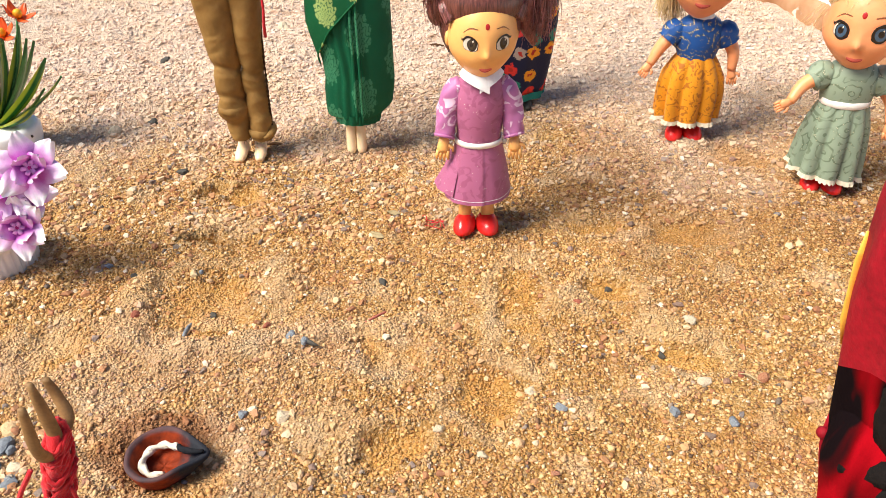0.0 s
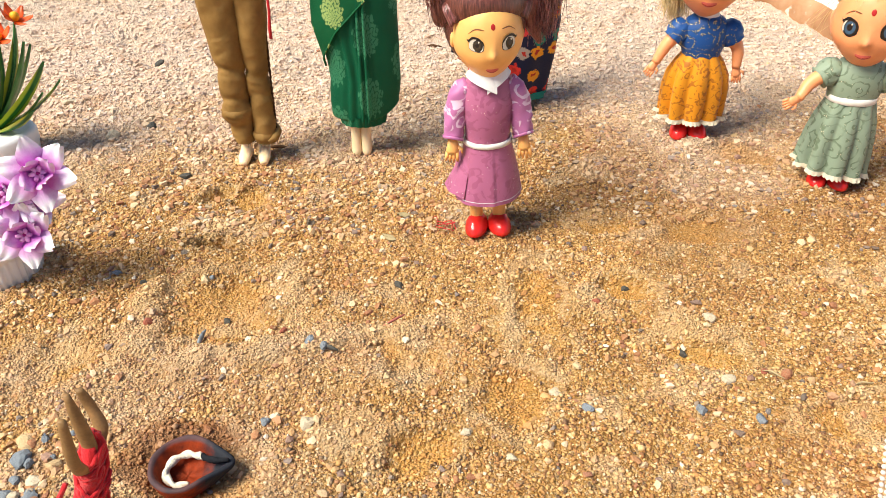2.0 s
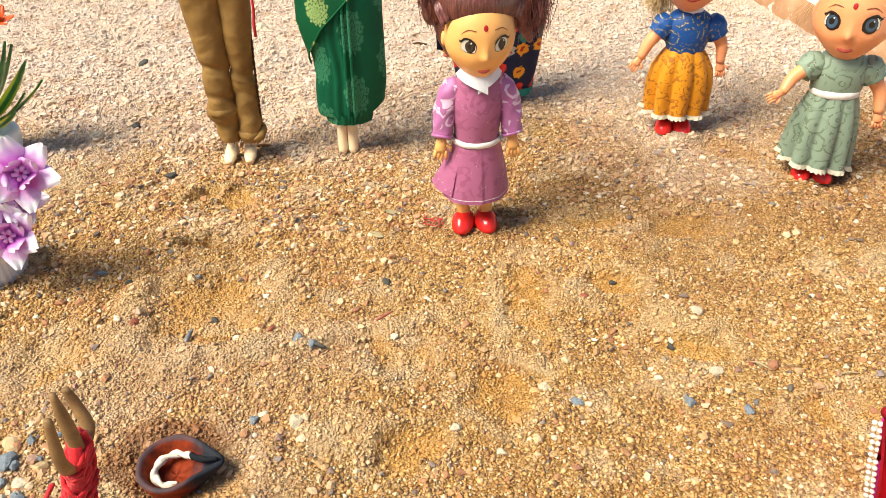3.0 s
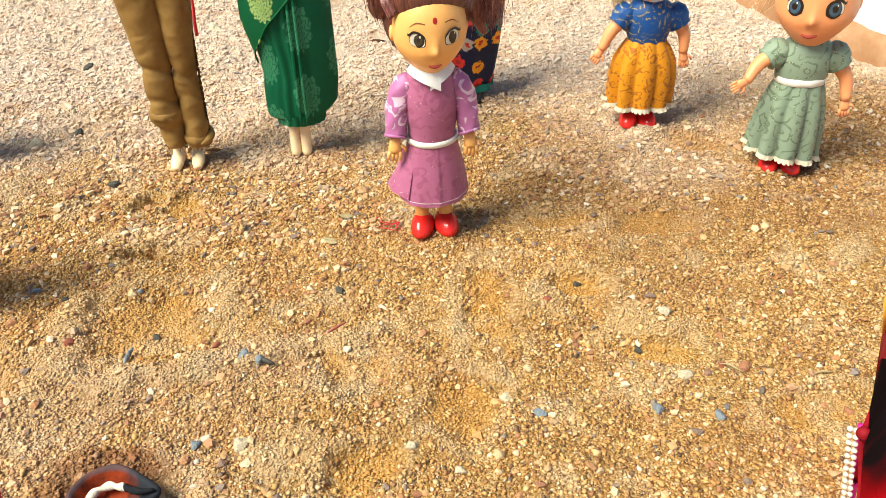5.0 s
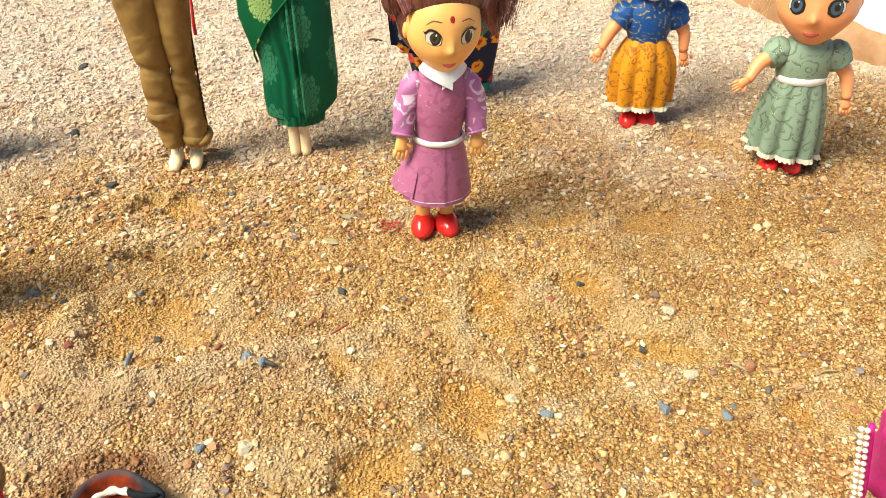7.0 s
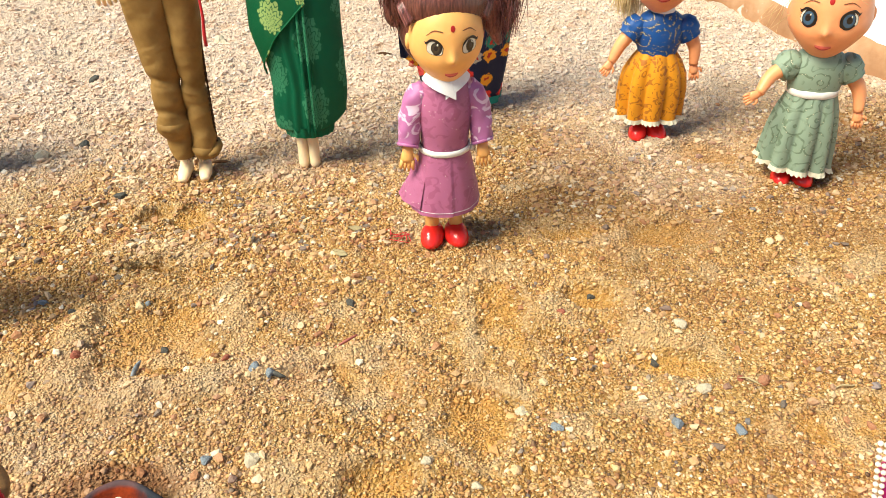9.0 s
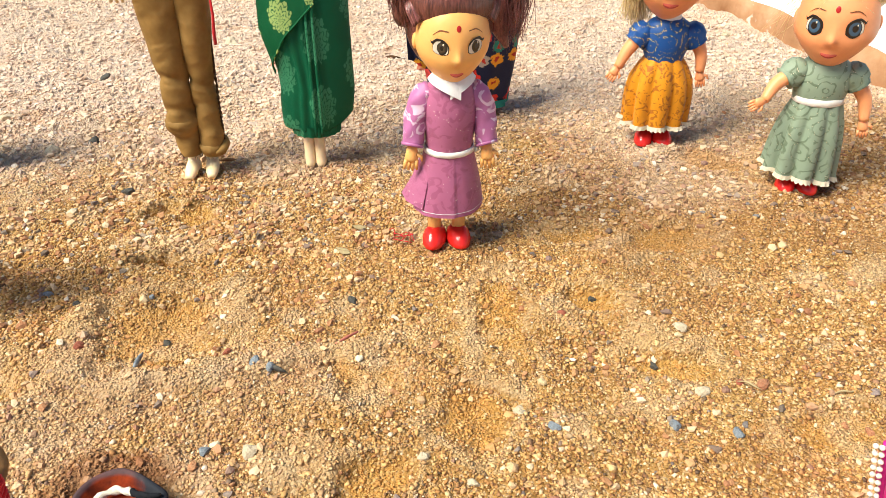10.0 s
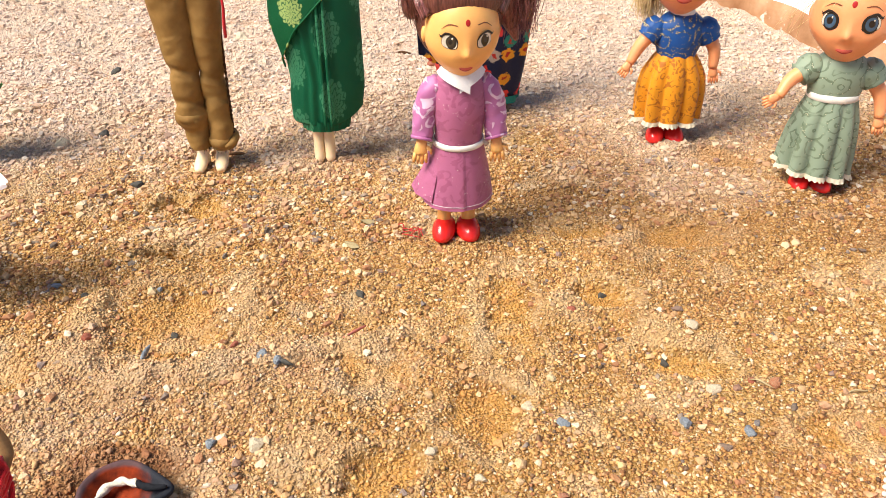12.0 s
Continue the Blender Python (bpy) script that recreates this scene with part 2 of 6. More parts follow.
def leaf_material():
    n = Nodes("plastic_leaf", 0.45, 0.4)
    s = n.add("SeparateXYZ", Vector=n.coords())
    edge = n.step(n.math("ABSOLUTE", s.outputs[0]), 0.0016, 0.0034)
    r = n.add("ObjectInfo").outputs["Random"]
    n.colour(n.mix(n.math("MULTIPLY", edge, n.step(r, 0.35, 0.8)), n.ramp(n.noise(n.coords((1, 1, 0.1)), 500, 3), [(0.3, (0.014, 0.085, 0.030)), (0.7, (0.055, 0.23, 0.065))]), (0.50, 0.56, 0.06)))
    n.bump(n.noise(n.coords((1, 1, 0.05)), 900, 2), 0.4, 0.0004)
    return n.mat


def clay_material():
    n = Nodes("fired_clay", 0.7, 0.15)
    v = n.coords()
    s = n.add("SeparateXYZ", Vector=v)
    c = n.ramp(n.noise(v, 160, 4), [(0.3, (0.09, 0.013, 0.005)), (0.7, (0.31, 0.040, 0.008))])
    soot = n.step(n.math("ADD", s.outputs[0], n.math("MULTIPLY", n.noise(v, 220, 3), 0.012)), 0.011, 0.021)
    rim = n.math("MULTIPLY", n.step(s.outputs[2], 0.0122, 0.0140), 0.75)
    c = n.mix(rim, c, (0.055, 0.058, 0.068))
    n.colour(n.mix(soot, c, (0.02, 0.022, 0.03)))
    n.bump(n.noise(v, 700, 4), 0.5, 0.0006)
    return n.mat


def twill():
    n = Nodes("brown_twill", 0.7, 0.25)
    v = n.coords()
    n.colour(n.ramp(n.noise(v, 60, 4), [(0.3, (0.20, 0.104, 0.026)), (0.7, (0.33, 0.185, 0.054))]))
    folds = n.noise(n.coords((1, 1, 1.6)), 48, 1, 0.4, 0.8)
    n.bump(n.math("ADD", n.math("MULTIPLY", folds, 3.0), n.math("MULTIPLY", n.noise(v, 1900, 2), 0.2)), 0.5, 0.0016)
    return n.mat


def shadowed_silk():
    """Dark red shawl cloth, its shaded folds coloured in as black blotches."""
    n = Nodes("red_silk_dark_folds", 0.95, 0.04)
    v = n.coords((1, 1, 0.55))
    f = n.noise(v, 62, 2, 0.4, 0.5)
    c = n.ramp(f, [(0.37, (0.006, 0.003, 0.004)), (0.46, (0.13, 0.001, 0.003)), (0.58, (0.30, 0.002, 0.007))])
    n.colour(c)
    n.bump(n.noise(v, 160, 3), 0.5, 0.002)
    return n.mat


def step_side_material():
    n = Nodes("bare_cement_render", 0.9, 0.2)
    v = n.coords()
    c = n.ramp(n.noise(v, 24, 4), [(0.3, (0.26, 0.12, 0.055)), (0.55, (0.42, 0.225, 0.12)), (0.75, (0.52, 0.33, 0.20))])
    n.colour(n.mix(n.step(n.noise(v, 60, 3), 0.62, 0.7), c, (0.7, 0.6, 0.5)))
    n.bump(n.noise(v, 300, 4), 0.6, 0.001)
    return n.mat


M = dict(
    sand=sand_material(),
    gravel=gravel_material("sand_grains", [(0.0, (0.05, 0.032, 0.028)), (0.07, (0.17, 0.066, 0.030)), (0.24, (0.38, 0.163, 0.047)), (0.50, (0.55, 0.285, 0.083)), (0.76, (0.67, 0.395, 0.140)), (0.94, (0.75, 0.52, 0.26)), (1.0, (0.86, 0.73, 0.54))]),
    chips=gravel_material("gravel_chips", [(0.0, (0.06, 0.057, 0.062)), (0.09, (0.17, 0.145, 0.15)), (0.18, (0.25, 0.08, 0.04)), (0.38, (0.42, 0.19, 0.082)), (0.58, (0.55, 0.325, 0.15)), (0.80, (0.64, 0.44, 0.26)), (0.95, (0.74, 0.58, 0.40)), (1.0, (0.86, 0.78, 0.66))]),
    pebble=pebble_material(),
    blue_stone=stone_material("blue_grey_stone", (0.11, 0.125, 0.15), (0.34, 0.38, 0.42)),
    pale_stone=stone_material("pale_stone", (0.46, 0.36, 0.24), (0.70, 0.60, 0.45)),
    red_stone=stone_material("red_brick_chip", (0.22, 0.05, 0.03), (0.42, 0.14, 0.08)),
    dark_bit=stone_material("dark_chip", (0.03, 0.03, 0.03), (0.11, 0.10, 0.08)),
    skin=plain("warm_vinyl_skin", (0.86, 0.43, 0.135), 0.40, 0.4, 30, 0.05, sss=0.12),
    skin_pink=plain("pink_vinyl_skin", (0.88, 0.345, 0.15), 0.40, 0.4, 30, 0.05, sss=0.12),
    skin_pale=plain("pale_vinyl_skin", (0.90, 0.68, 0.42), 0.40, 0.4, 30, 0.05, sss=0.12),
    eye_white=plain("painted_white", (0.66, 0.60, 0.50), 0.35, 0.4),
    eye_line=plain("painted_black", (0.02, 0.014, 0.012), 0.3, 0.5),
    iris_brown=plain("painted_brown", (0.06, 0.045, 0.03), 0.2, 0.5),
    iris_blue=plain("painted_blue_grey", (0.055, 0.10, 0.16), 0.2, 0.5),
    brow=plain("painted_brow", (0.20, 0.07, 0.025), 0.5),
    lips=plain("painted_lips", (0.66, 0.13, 0.10), 0.35),
    bindi=plain("painted_red_dot", (0.38, 0.012, 0.012), 0.4),
    nose=plain("vinyl_nose", (0.80, 0.46, 0.21), 0.42),
    hair_brown=hair_material("auburn_hair", (0.055, 0.015, 0.013), (0.20, 0.062, 0.046)),
    hair_red=hair_material("reddish_hair", (0.12, 0.03, 0.034), (0.34, 0.12, 0.11)),
    hair_blond=hair_material("blond_hair", (0.50, 0.32, 0.12), (0.82, 0.62, 0.34)),
    hair_black=hair_material("black_hair", (0.008, 0.006, 0.006), (0.03, 0.022, 0.02)),
    purple=blotch_cloth("mauve_satin", (0.40, 0.115, 0.225), (0.31, 0.080, 0.165), 120, 0.38, (0.9, 0.8, 0.65)),
    lilac=blotch_cloth("lilac_satin", (0.46, 0.15, 0.34), (0.78, 0.58, 0.72), 130, 0.35),
    white_cloth=plain("white_cotton", (0.80, 0.78, 0.78), 0.75, 0.2, 120, 0.05, bump=0.3, bump_scale=2200, sheen=0.2),
    ribbon=plain("white_satin_ribbon", (0.82, 0.76, 0.70), 0.35, 0.5, 200, 0.06, bump=0.2),
    red_shoe=plain("glossy_red_plastic", (0.74, 0.022, 0.018), 0.2, 0.5, 80, 0.05),
    blue_cloth=scroll_cloth("royal_blue_satin", (0.006, 0.065, 0.26), (0.01, 0.045, 0.12), 75, glitter=(0.80, 0.58, 0.18), rough=0.4, few=0.30),
    yellow_cloth=blotch_cloth("mustard_print", (0.70, 0.265, 0.008), (0.33, 0.095, 0.006), 190),
    sage=scroll_cloth("sage_brocade", (0.245, 0.31, 0.225), (0.115, 0.155, 0.095), 66, glitter=(0.62, 0.58, 0.42), rough=0.45),
    lace=plain("cream_lace", (0.68, 0.60, 0.46), 0.8, 0.2, 300, 0.08, bump=0.8, bump_scale=1600),
    sari=brocade("bottle_green_brocade", (0.003, 0.098, 0.044), (0.025, 0.17, 0.085), (0.060, 0.25, 0.13), 0.0265, 0.050),
    sari_gold=brocade("gold_green_brocade", (0.004, 0.095, 0.034), (0.22, 0.36, 0.10), (0.40, 0.50, 0.18), 0.024, 0.034),
    gold=plain("gold_thread", (0.82, 0.42, 0.06), 0.5, 0.4, 300, 0.15),
    khaki=twill(),
    khaki_dark=plain("brown_seam", (0.06, 0.032, 0.014), 0.8, 0.2, 200, 0.1),
    soft_black=plain("matt_black_hair", (0.010, 0.008, 0.008), 0.85, 0.1, 200, 0.2, bump=0.5),
    shirt=plain("plain_grey_cotton", (0.30, 0.29, 0.27), 0.8, 0.2, 70, 0.08, bump=0.3),
    navy=floral_cloth(),
    teal=plain("teal_border", (0.01, 0.20, 0.17), 0.6, 0.3, 100, 0.1, bump=0.2),
    crimson=plain("crimson_cloth", (0.27, 0.004, 0.013), 0.7, 0.2, 60, 0.3, bump=0.3, bump_scale=1500),
    dark_red=shadowed_silk(),
    magenta=plain("magenta_satin", (0.64, 0.018, 0.25), 0.5, 0.3, 60, 0.15, bump=0.25, bump_scale=1500),
    rhinestone=plain("clear_rhinestone", (0.80, 0.74, 0.62), 0.08, 0.9, 300, 0.1),
    red_thread=plain("red_cotton_thread", (0.60, 0.012, 0.020), 0.7, 0.25, 400, 0.18, bump=0.8, bump_scale=2500, sheen=0.2),
    wood=plain("brown_painted_wood", (0.25, 0.138, 0.055), 0.55, 0.35, 120, 0.2, bump=0.3, bump_scale=700),
    clay=clay_material(),
    wick=plain("cotton_wick", (0.76, 0.68, 0.56), 0.85, 0.15, 300, 0.12, bump=0.7, bump_scale=2000),
    char=plain("charred_cotton", (0.015, 0.016, 0.02), 0.9, 0.1, 300, 0.2, bump=0.6),
    petal=petal_material(),
    heart=plain("orchid_heart", (0.74, 0.34, 0.64), 0.5, 0.3, 300, 0.12),
    heart_dark=plain("orchid_throat", (0.42, 0.02, 0.20), 0.5, 0.3, 300, 0.12),
    white_plastic=plain("white_plastic", (0.80, 0.80, 0.82), 0.35, 0.5, 50, 0.03),
    leaf=leaf_material(),
    orange_petal=plain("orange_petal", (0.78, 0.10, 0.012), 0.45, 0.4, 200, 0.15),
    yellow_heart=plain("yellow_heart", (0.85, 0.42, 0.02), 0.5, 0.3, 300, 0.12),
    step_side=step_side_material(),
    lime=plain("white_lime_wash", (0.84, 0.82, 0.80), 0.8, 0.3, 12, 0.03, bump=0.3, bump_scale=200),
    twig=plain("dry_twig", (0.10, 0.05, 0.025), 0.85, 0.2, 200, 0.2, bump=0.5),
    dry_leaf=plain("dry_leaf", (0.42, 0.33, 0.18), 0.8, 0.2, 300, 0.2, bump=0.4),
)


# ---- mesh writing ----
class Build:
    """Collects faces of several materials into one mesh."""

    def __init__(self):
        self.v, self.f, self.m, self.mats = [], [], [], []

    def slot(self, mat):
        if mat not in self.mats:
            self.mats.append(mat)
        return self.mats.index(mat)

    def grid(self, rows, mat, closed=True, cap0=False, cap1=False):
        k, n, s = len(self.v), len(rows[0]), self.slot(mat)
        for r in rows:
            self.v.extend(tuple(p) for p in r)
        for i in range(len(rows) - 1):
            for j in range(n if closed else n - 1):
                a, b = k + i * n + j, k + i * n + (j + 1) % n
                self.f.append((a, b, b + n, a + n))
                self.m.append(s)
        if cap0:
            self.f.append(tuple(k + j for j in reversed(range(n))))
            self.m.append(s)
        if cap1:
            self.f.append(tuple(k + (len(rows) - 1) * n + j for j in range(n)))
            self.m.append(s)

    def loft(self, rings, mat, n=40, cap0=False, cap1=False, wave=None):
        """Rings of (x, y, z, rx, ry); wave(angle, i) scales the radius."""
        rows = []
        for i, (x, y, z, rx, ry) in enumerate(rings):
            row = []
            for j in range(n):
                a = 2 * math.pi * j / n
                w = wave(a, i) if wave else 1
                row.append((x + rx * w * math.cos(a), y + ry * w * math.sin(a), z))
            rows.append(row)
        self.grid(rows, mat, True, cap0, cap1)

    def ell(self, c, r, mat, rot=(0, 0, 0), nu=18, nv=11):
        e = Euler([radians(a) for a in rot]).to_matrix()
        rows = []
        for i in range(nv):
            p = -math.pi / 2 + math.pi * (i + 0.02) / (nv - 0.96)
            rows.append([Vector(c) + e @ Vector((r[0] * math.cos(p) * math.cos(2 * math.pi * j / nu), r[1] * math.cos(p) * math.sin(2 * math.pi * j / nu), r[2] * math.sin(p))) for j in range(nu)])
        self.grid(rows, mat, True, True, True)

    def tube(self, pts, rads, mat, n=10, flat=1.0, caps=True, wave=None):
        pts = [Vector(p) for p in pts]
        rows, side = [], None
        for i, p in enumerate(pts):
            d = (pts[min(i + 1, len(pts) - 1)] - pts[max(i - 1, 0)]).normalized()
            ref = Vector((0, 1, 0)) if abs(d.y) < 0.9 else Vector((1, 0, 0))
            side = (side - d * side.dot(d)).normalized() if side else d.cross(ref).normalized()
            up = side.cross(d)
            row = []
            for j in range(n):
                a = 2 * math.pi * j / n
                w = wave(a, i) if wave else 1
                row.append(p + (side * math.cos(a) + up * math.sin(a) * flat) * rads[i] * w)
            rows.append(row)
        self.grid(rows, mat, True, caps, caps)

    def mesh(self, name, smooth=True):
        me = bpy.data.meshes.new(name)
        me.from_pydata(self.v, [], self.f)
        for mat in self.mats:
            me.materials.append(mat)
        me.polygons.foreach_set("material_index", self.m)
        me.polygons.foreach_set("use_smooth", [smooth] * len(self.f))
        me.update()
        return me


def curve(points, steps):
    """A smooth line through a few points."""
    p = [Vector(q) for q in points]
    p = [p[0] * 2 - p[1]] + p + [p[-1] * 2 - p[-2]]
    out = []
    for i in range(1, len(p) - 2):
        for k in range(steps):
            t = k / steps
            a, b, c, d = p[i - 1:i + 3]
            out.append(0.5 * (2 * b + (c - a) * t + (2 * a - 5 * b + 4 * c - d) * t * t + (3 * b - a - 3 * c + d) * t ** 3))
    return out + [p[-2]]


def lerp_list(values, count):
    """values spread evenly over count places."""
    return [float(np.interp(i / (count - 1), np.linspace(0, 1, len(values)), values)) for i in range(count)]


def part(name, built, parent, label="", smooth=True, m=None):
    ob = new(name, built.mesh(name, smooth))
    ob.parent = parent
    if m:
        ob.matrix_basis = m
    return tagged(ob, label)


def thing(name, m, label, category, group=""):
    ob = new(name)
    ob.empty_display_size = 0.01
    ob.matrix_basis = m
    return tagged(ob, label, category, group)


# ---- ground ----
def lattice(ix, iy, seed):
    h = (ix.astype(np.int64) * 374761393 + iy.astype(np.int64) * 668265263 + seed * 974711) & 0x7FFFFFFF
    h = ((h ^ (h >> 13)) * 1274126177) & 0x7FFFFFFF
    return ((h ^ (h >> 16)) & 0xFFFF) / 65535.0


def vnoise(x, y, freq, seed):
    x, y = x * freq, y * freq
    ix, iy = np.floor(x), np.floor(y)
    fx, fy = x - ix, y - iy
    fx, fy = fx * fx * (3 - 2 * fx), fy * fy * (3 - 2 * fy)
    a, b = lattice(ix, iy, seed), lattice(ix + 1, iy, seed)
    c, d = lattice(ix, iy + 1, seed), lattice(ix + 1, iy + 1, seed)
    return (a * (1 - fx) + b * fx) * (1 - fy) + (c * (1 - fx) + d * fx) * fy


# hollows and heaps pressed into the sand: x, y, half width, half length, turn, depth (heaps: minus)
HOLLOWS = [
    (-0.098, 0.398, 0.034, 0.032, 0, 0.0050), (0.093, 0.393, 0.012, 0.040, 0, 0.0016), (0.071, 0.322, 0.018, 0.018, 0, 0.0045),
    (-0.128, 0.475, 0.0085, 0.0075, 20, 0.0130), (-0.116, 0.467, 0.007, 0.006, 0, 0.0070), (-0.130, 0.536, 0.010, 0.008, 0, 0.0080),
    (-0.109, 0.528, 0.012, 0.009, 0, 0.0040), (0.147, 0.409, 0.016, 0.010, -30, 0.0040), (0.175, 0.350, 0.020, 0.012, -20, 0.0035),
    (-0.085, 0.274, 0.025, 0.021, 0, 0.0040), (0.175, 0.375, 0.022, 0.010, -25, -0.0030), (-0.080, 0.356, 0.050, 0.008, 8, -0.0035),
    (-0.012, 0.372, 0.030, 0.008, 10, -0.0030), (0.030, 0.382, 0.025, 0.008, 20, -0.0025),
    (-0.062, 0.405, 0.008, 0.028, -20, -0.0030), (0.125, 0.392, 0.010, 0.020, 30, -0.0025),
    (-0.145, 0.400, 0.010, 0.035, 10, -0.0025), (0.015, 0.350, 0.016, 0.012, 0, 0.0030), (0.022, 0.285, 0.018, 0.010, 30, 0.0030),
    (-0.010, 0.300, 0.025, 0.012, -20, -0.0030), (0.215, 0.470, 0.030, 0.014, 10, 0.0030), (0.150, 0.480, 0.020, 0.012, 0, 0.0025),
    (-0.180, 0.360, 0.020, 0.020, 0, 0.0030), (0.275, 0.580, 0.030, 0.014, 0, 0.0035), (0.240, 0.300, 0.025, 0.012, 10, 0.0025),
    (-0.115, 0.602, 0.020, 0.006, 10, 0.0035), (0.278, 0.622, 0.034, 0.013, -22, -0.0020), (0.0765, 0.386, 0.0055, 0.040, -2, -0.0007),
]


def ragged(x, y):
    """Shifts places a little, so that no hollow has an even outline."""
    return (x + 0.012 * (vnoise(x, y, 55, 21) - 0.5) + 0.006 * (vnoise(x, y, 150, 22) - 0.5),
            y + 0.012 * (vnoise(x, y, 55, 23) - 0.5) + 0.006 * (vnoise(x, y, 150, 24) - 0.5))


def height(x, y):
    h = 0.0060 * (vnoise(x, y, 14, 1) - 0.5) + 0.0046 * (vnoise(x, y, 42, 2) - 0.5) + 0.0030 * (vnoise(x, y, 110, 3) - 0.5) + 0.0015 * (vnoise(x, y, 230, 4) - 0.5)
    wx, wy = ragged(x, y)
    h = h * np.clip(1.3 - np.abs(y) / 6, 0, 1)
    for cx, cy, a, b, turn, depth in HOLLOWS:
        c, s = math.cos(radians(turn)), math.sin(radians(turn))
        u, v = ((wx - cx) * c + (wy - cy) * s) / a, (-(wx - cx) * s + (wy - cy) * c) / b
        q = u * u + v * v
        h = h - 1.25 * depth * np.exp(-q * q * 0.7) + 0.32 * depth * np.exp(-((np.sqrt(q) - 1.45) / 0.3) ** 2)
    return h


def relief_tint_at(x, y):
    """Orange in the hollows (below 0), pale round them and on heaps (above 0)."""
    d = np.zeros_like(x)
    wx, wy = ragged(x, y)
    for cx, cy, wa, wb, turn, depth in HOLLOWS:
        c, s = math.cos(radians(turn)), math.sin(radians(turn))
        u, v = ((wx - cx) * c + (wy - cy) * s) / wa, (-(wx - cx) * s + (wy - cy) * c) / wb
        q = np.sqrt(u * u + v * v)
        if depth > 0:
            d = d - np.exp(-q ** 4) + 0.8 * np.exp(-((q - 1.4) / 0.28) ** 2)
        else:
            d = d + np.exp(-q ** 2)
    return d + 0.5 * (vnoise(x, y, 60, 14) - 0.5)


def z_at(x, y):
    return float(height(np.array([x]), np.array([y]))[0])


def spread(lo, hi, step, far):
    """Even steps from lo to hi, then ever wider out to far on both sides."""
    mid = list(np.arange(lo, hi + step / 2, step))
    out, d = [], step
    while not out or out[-1] < far:
        d *= 1.35
        out.append((out[-1] if out else 0) + d)
    return np.array([lo - o for o in reversed(out)] + mid + [hi + o for o in out])


def make_ground():
    xs, ys = spread(-0.50, 0.62, 0.0024, 400), spread(0.14, 1.15, 0.0024, 400)
    gx, gy = np.meshgrid(xs, ys)
    gz = height(gx, gy)
    co = np.stack([gx, gy, gz], -1).reshape(-1, 3)
    n, k = len(xs), len(ys)
    i = (np.arange(k - 1)[:, None] * n + np.arange(n - 1)[None, :]).reshape(-1)
    quads = np.stack([i, i + 1, i + 1 + n, i + n], -1)
    me = mesh_from_arrays("ground", co, quads)
    at = me.attributes.new("relief_tint", "FLOAT", "POINT")
    at.data.foreach_set("value", relief_tint_at(gx, gy).astype(np.float32).ravel())
    me.materials.append(M["sand"])
    return tagged(new("ground", me), "dry tan sand and fine gravel, trodden and uneven", "ground", kind="structure")


def mesh_from_arrays(name, co, faces, smooth=True):
    me = bpy.data.meshes.new(name)
    k = faces.shape[1]
    me.vertices.add(len(co))
    me.vertices.foreach_set("co", co.astype(np.float32).ravel())
    me.loops.add(faces.size)
    me.loops.foreach_set("vertex_index", faces.astype(np.int32).ravel())
    me.polygons.add(len(faces))
    me.polygons.foreach_set("loop_start", np.arange(0, faces.size, k, dtype=np.int32))
    me.polygons.foreach_set("use_smooth", np.full(len(faces), smooth))
    me.update(calc_edges=True)
    return me


OCTA_V = np.array([(1, 0, 0), (0, 1, 0), (-1, 0, 0), (0, -1, 0), (0, 0, 1), (0, 0, -1)], float)
CHUNK_V = np.array([(i, j, k) for k in (-1, 1) for j in (-1, 1) for i in (-1, 1)], float) * 0.72
CHUNK_F = np.array([(0, 2, 3), (0, 3, 1), (4, 5, 7), (4, 7, 6), (0, 1, 5), (0, 5, 4), (2, 6, 7), (2, 7, 3), (0, 4, 6), (0, 6, 2), (1, 3, 7), (1, 7, 5)])
OCTA_F = np.array([(0, 1, 4), (1, 2, 4), (2, 3, 4), (3, 0, 4), (1, 0, 5), (2, 1, 5), (3, 2, 5), (0, 3, 5)])


def ico():
    bm = bmesh.new()
    bmesh.ops.create_icosphere(bm, subdivisions=1, radius=1)
    v = np.array([p.co[:] for p in bm.verts])
    f = np.array([[p.index for p in q.verts] for q in bm.faces])
    bm.free()
    return v, f


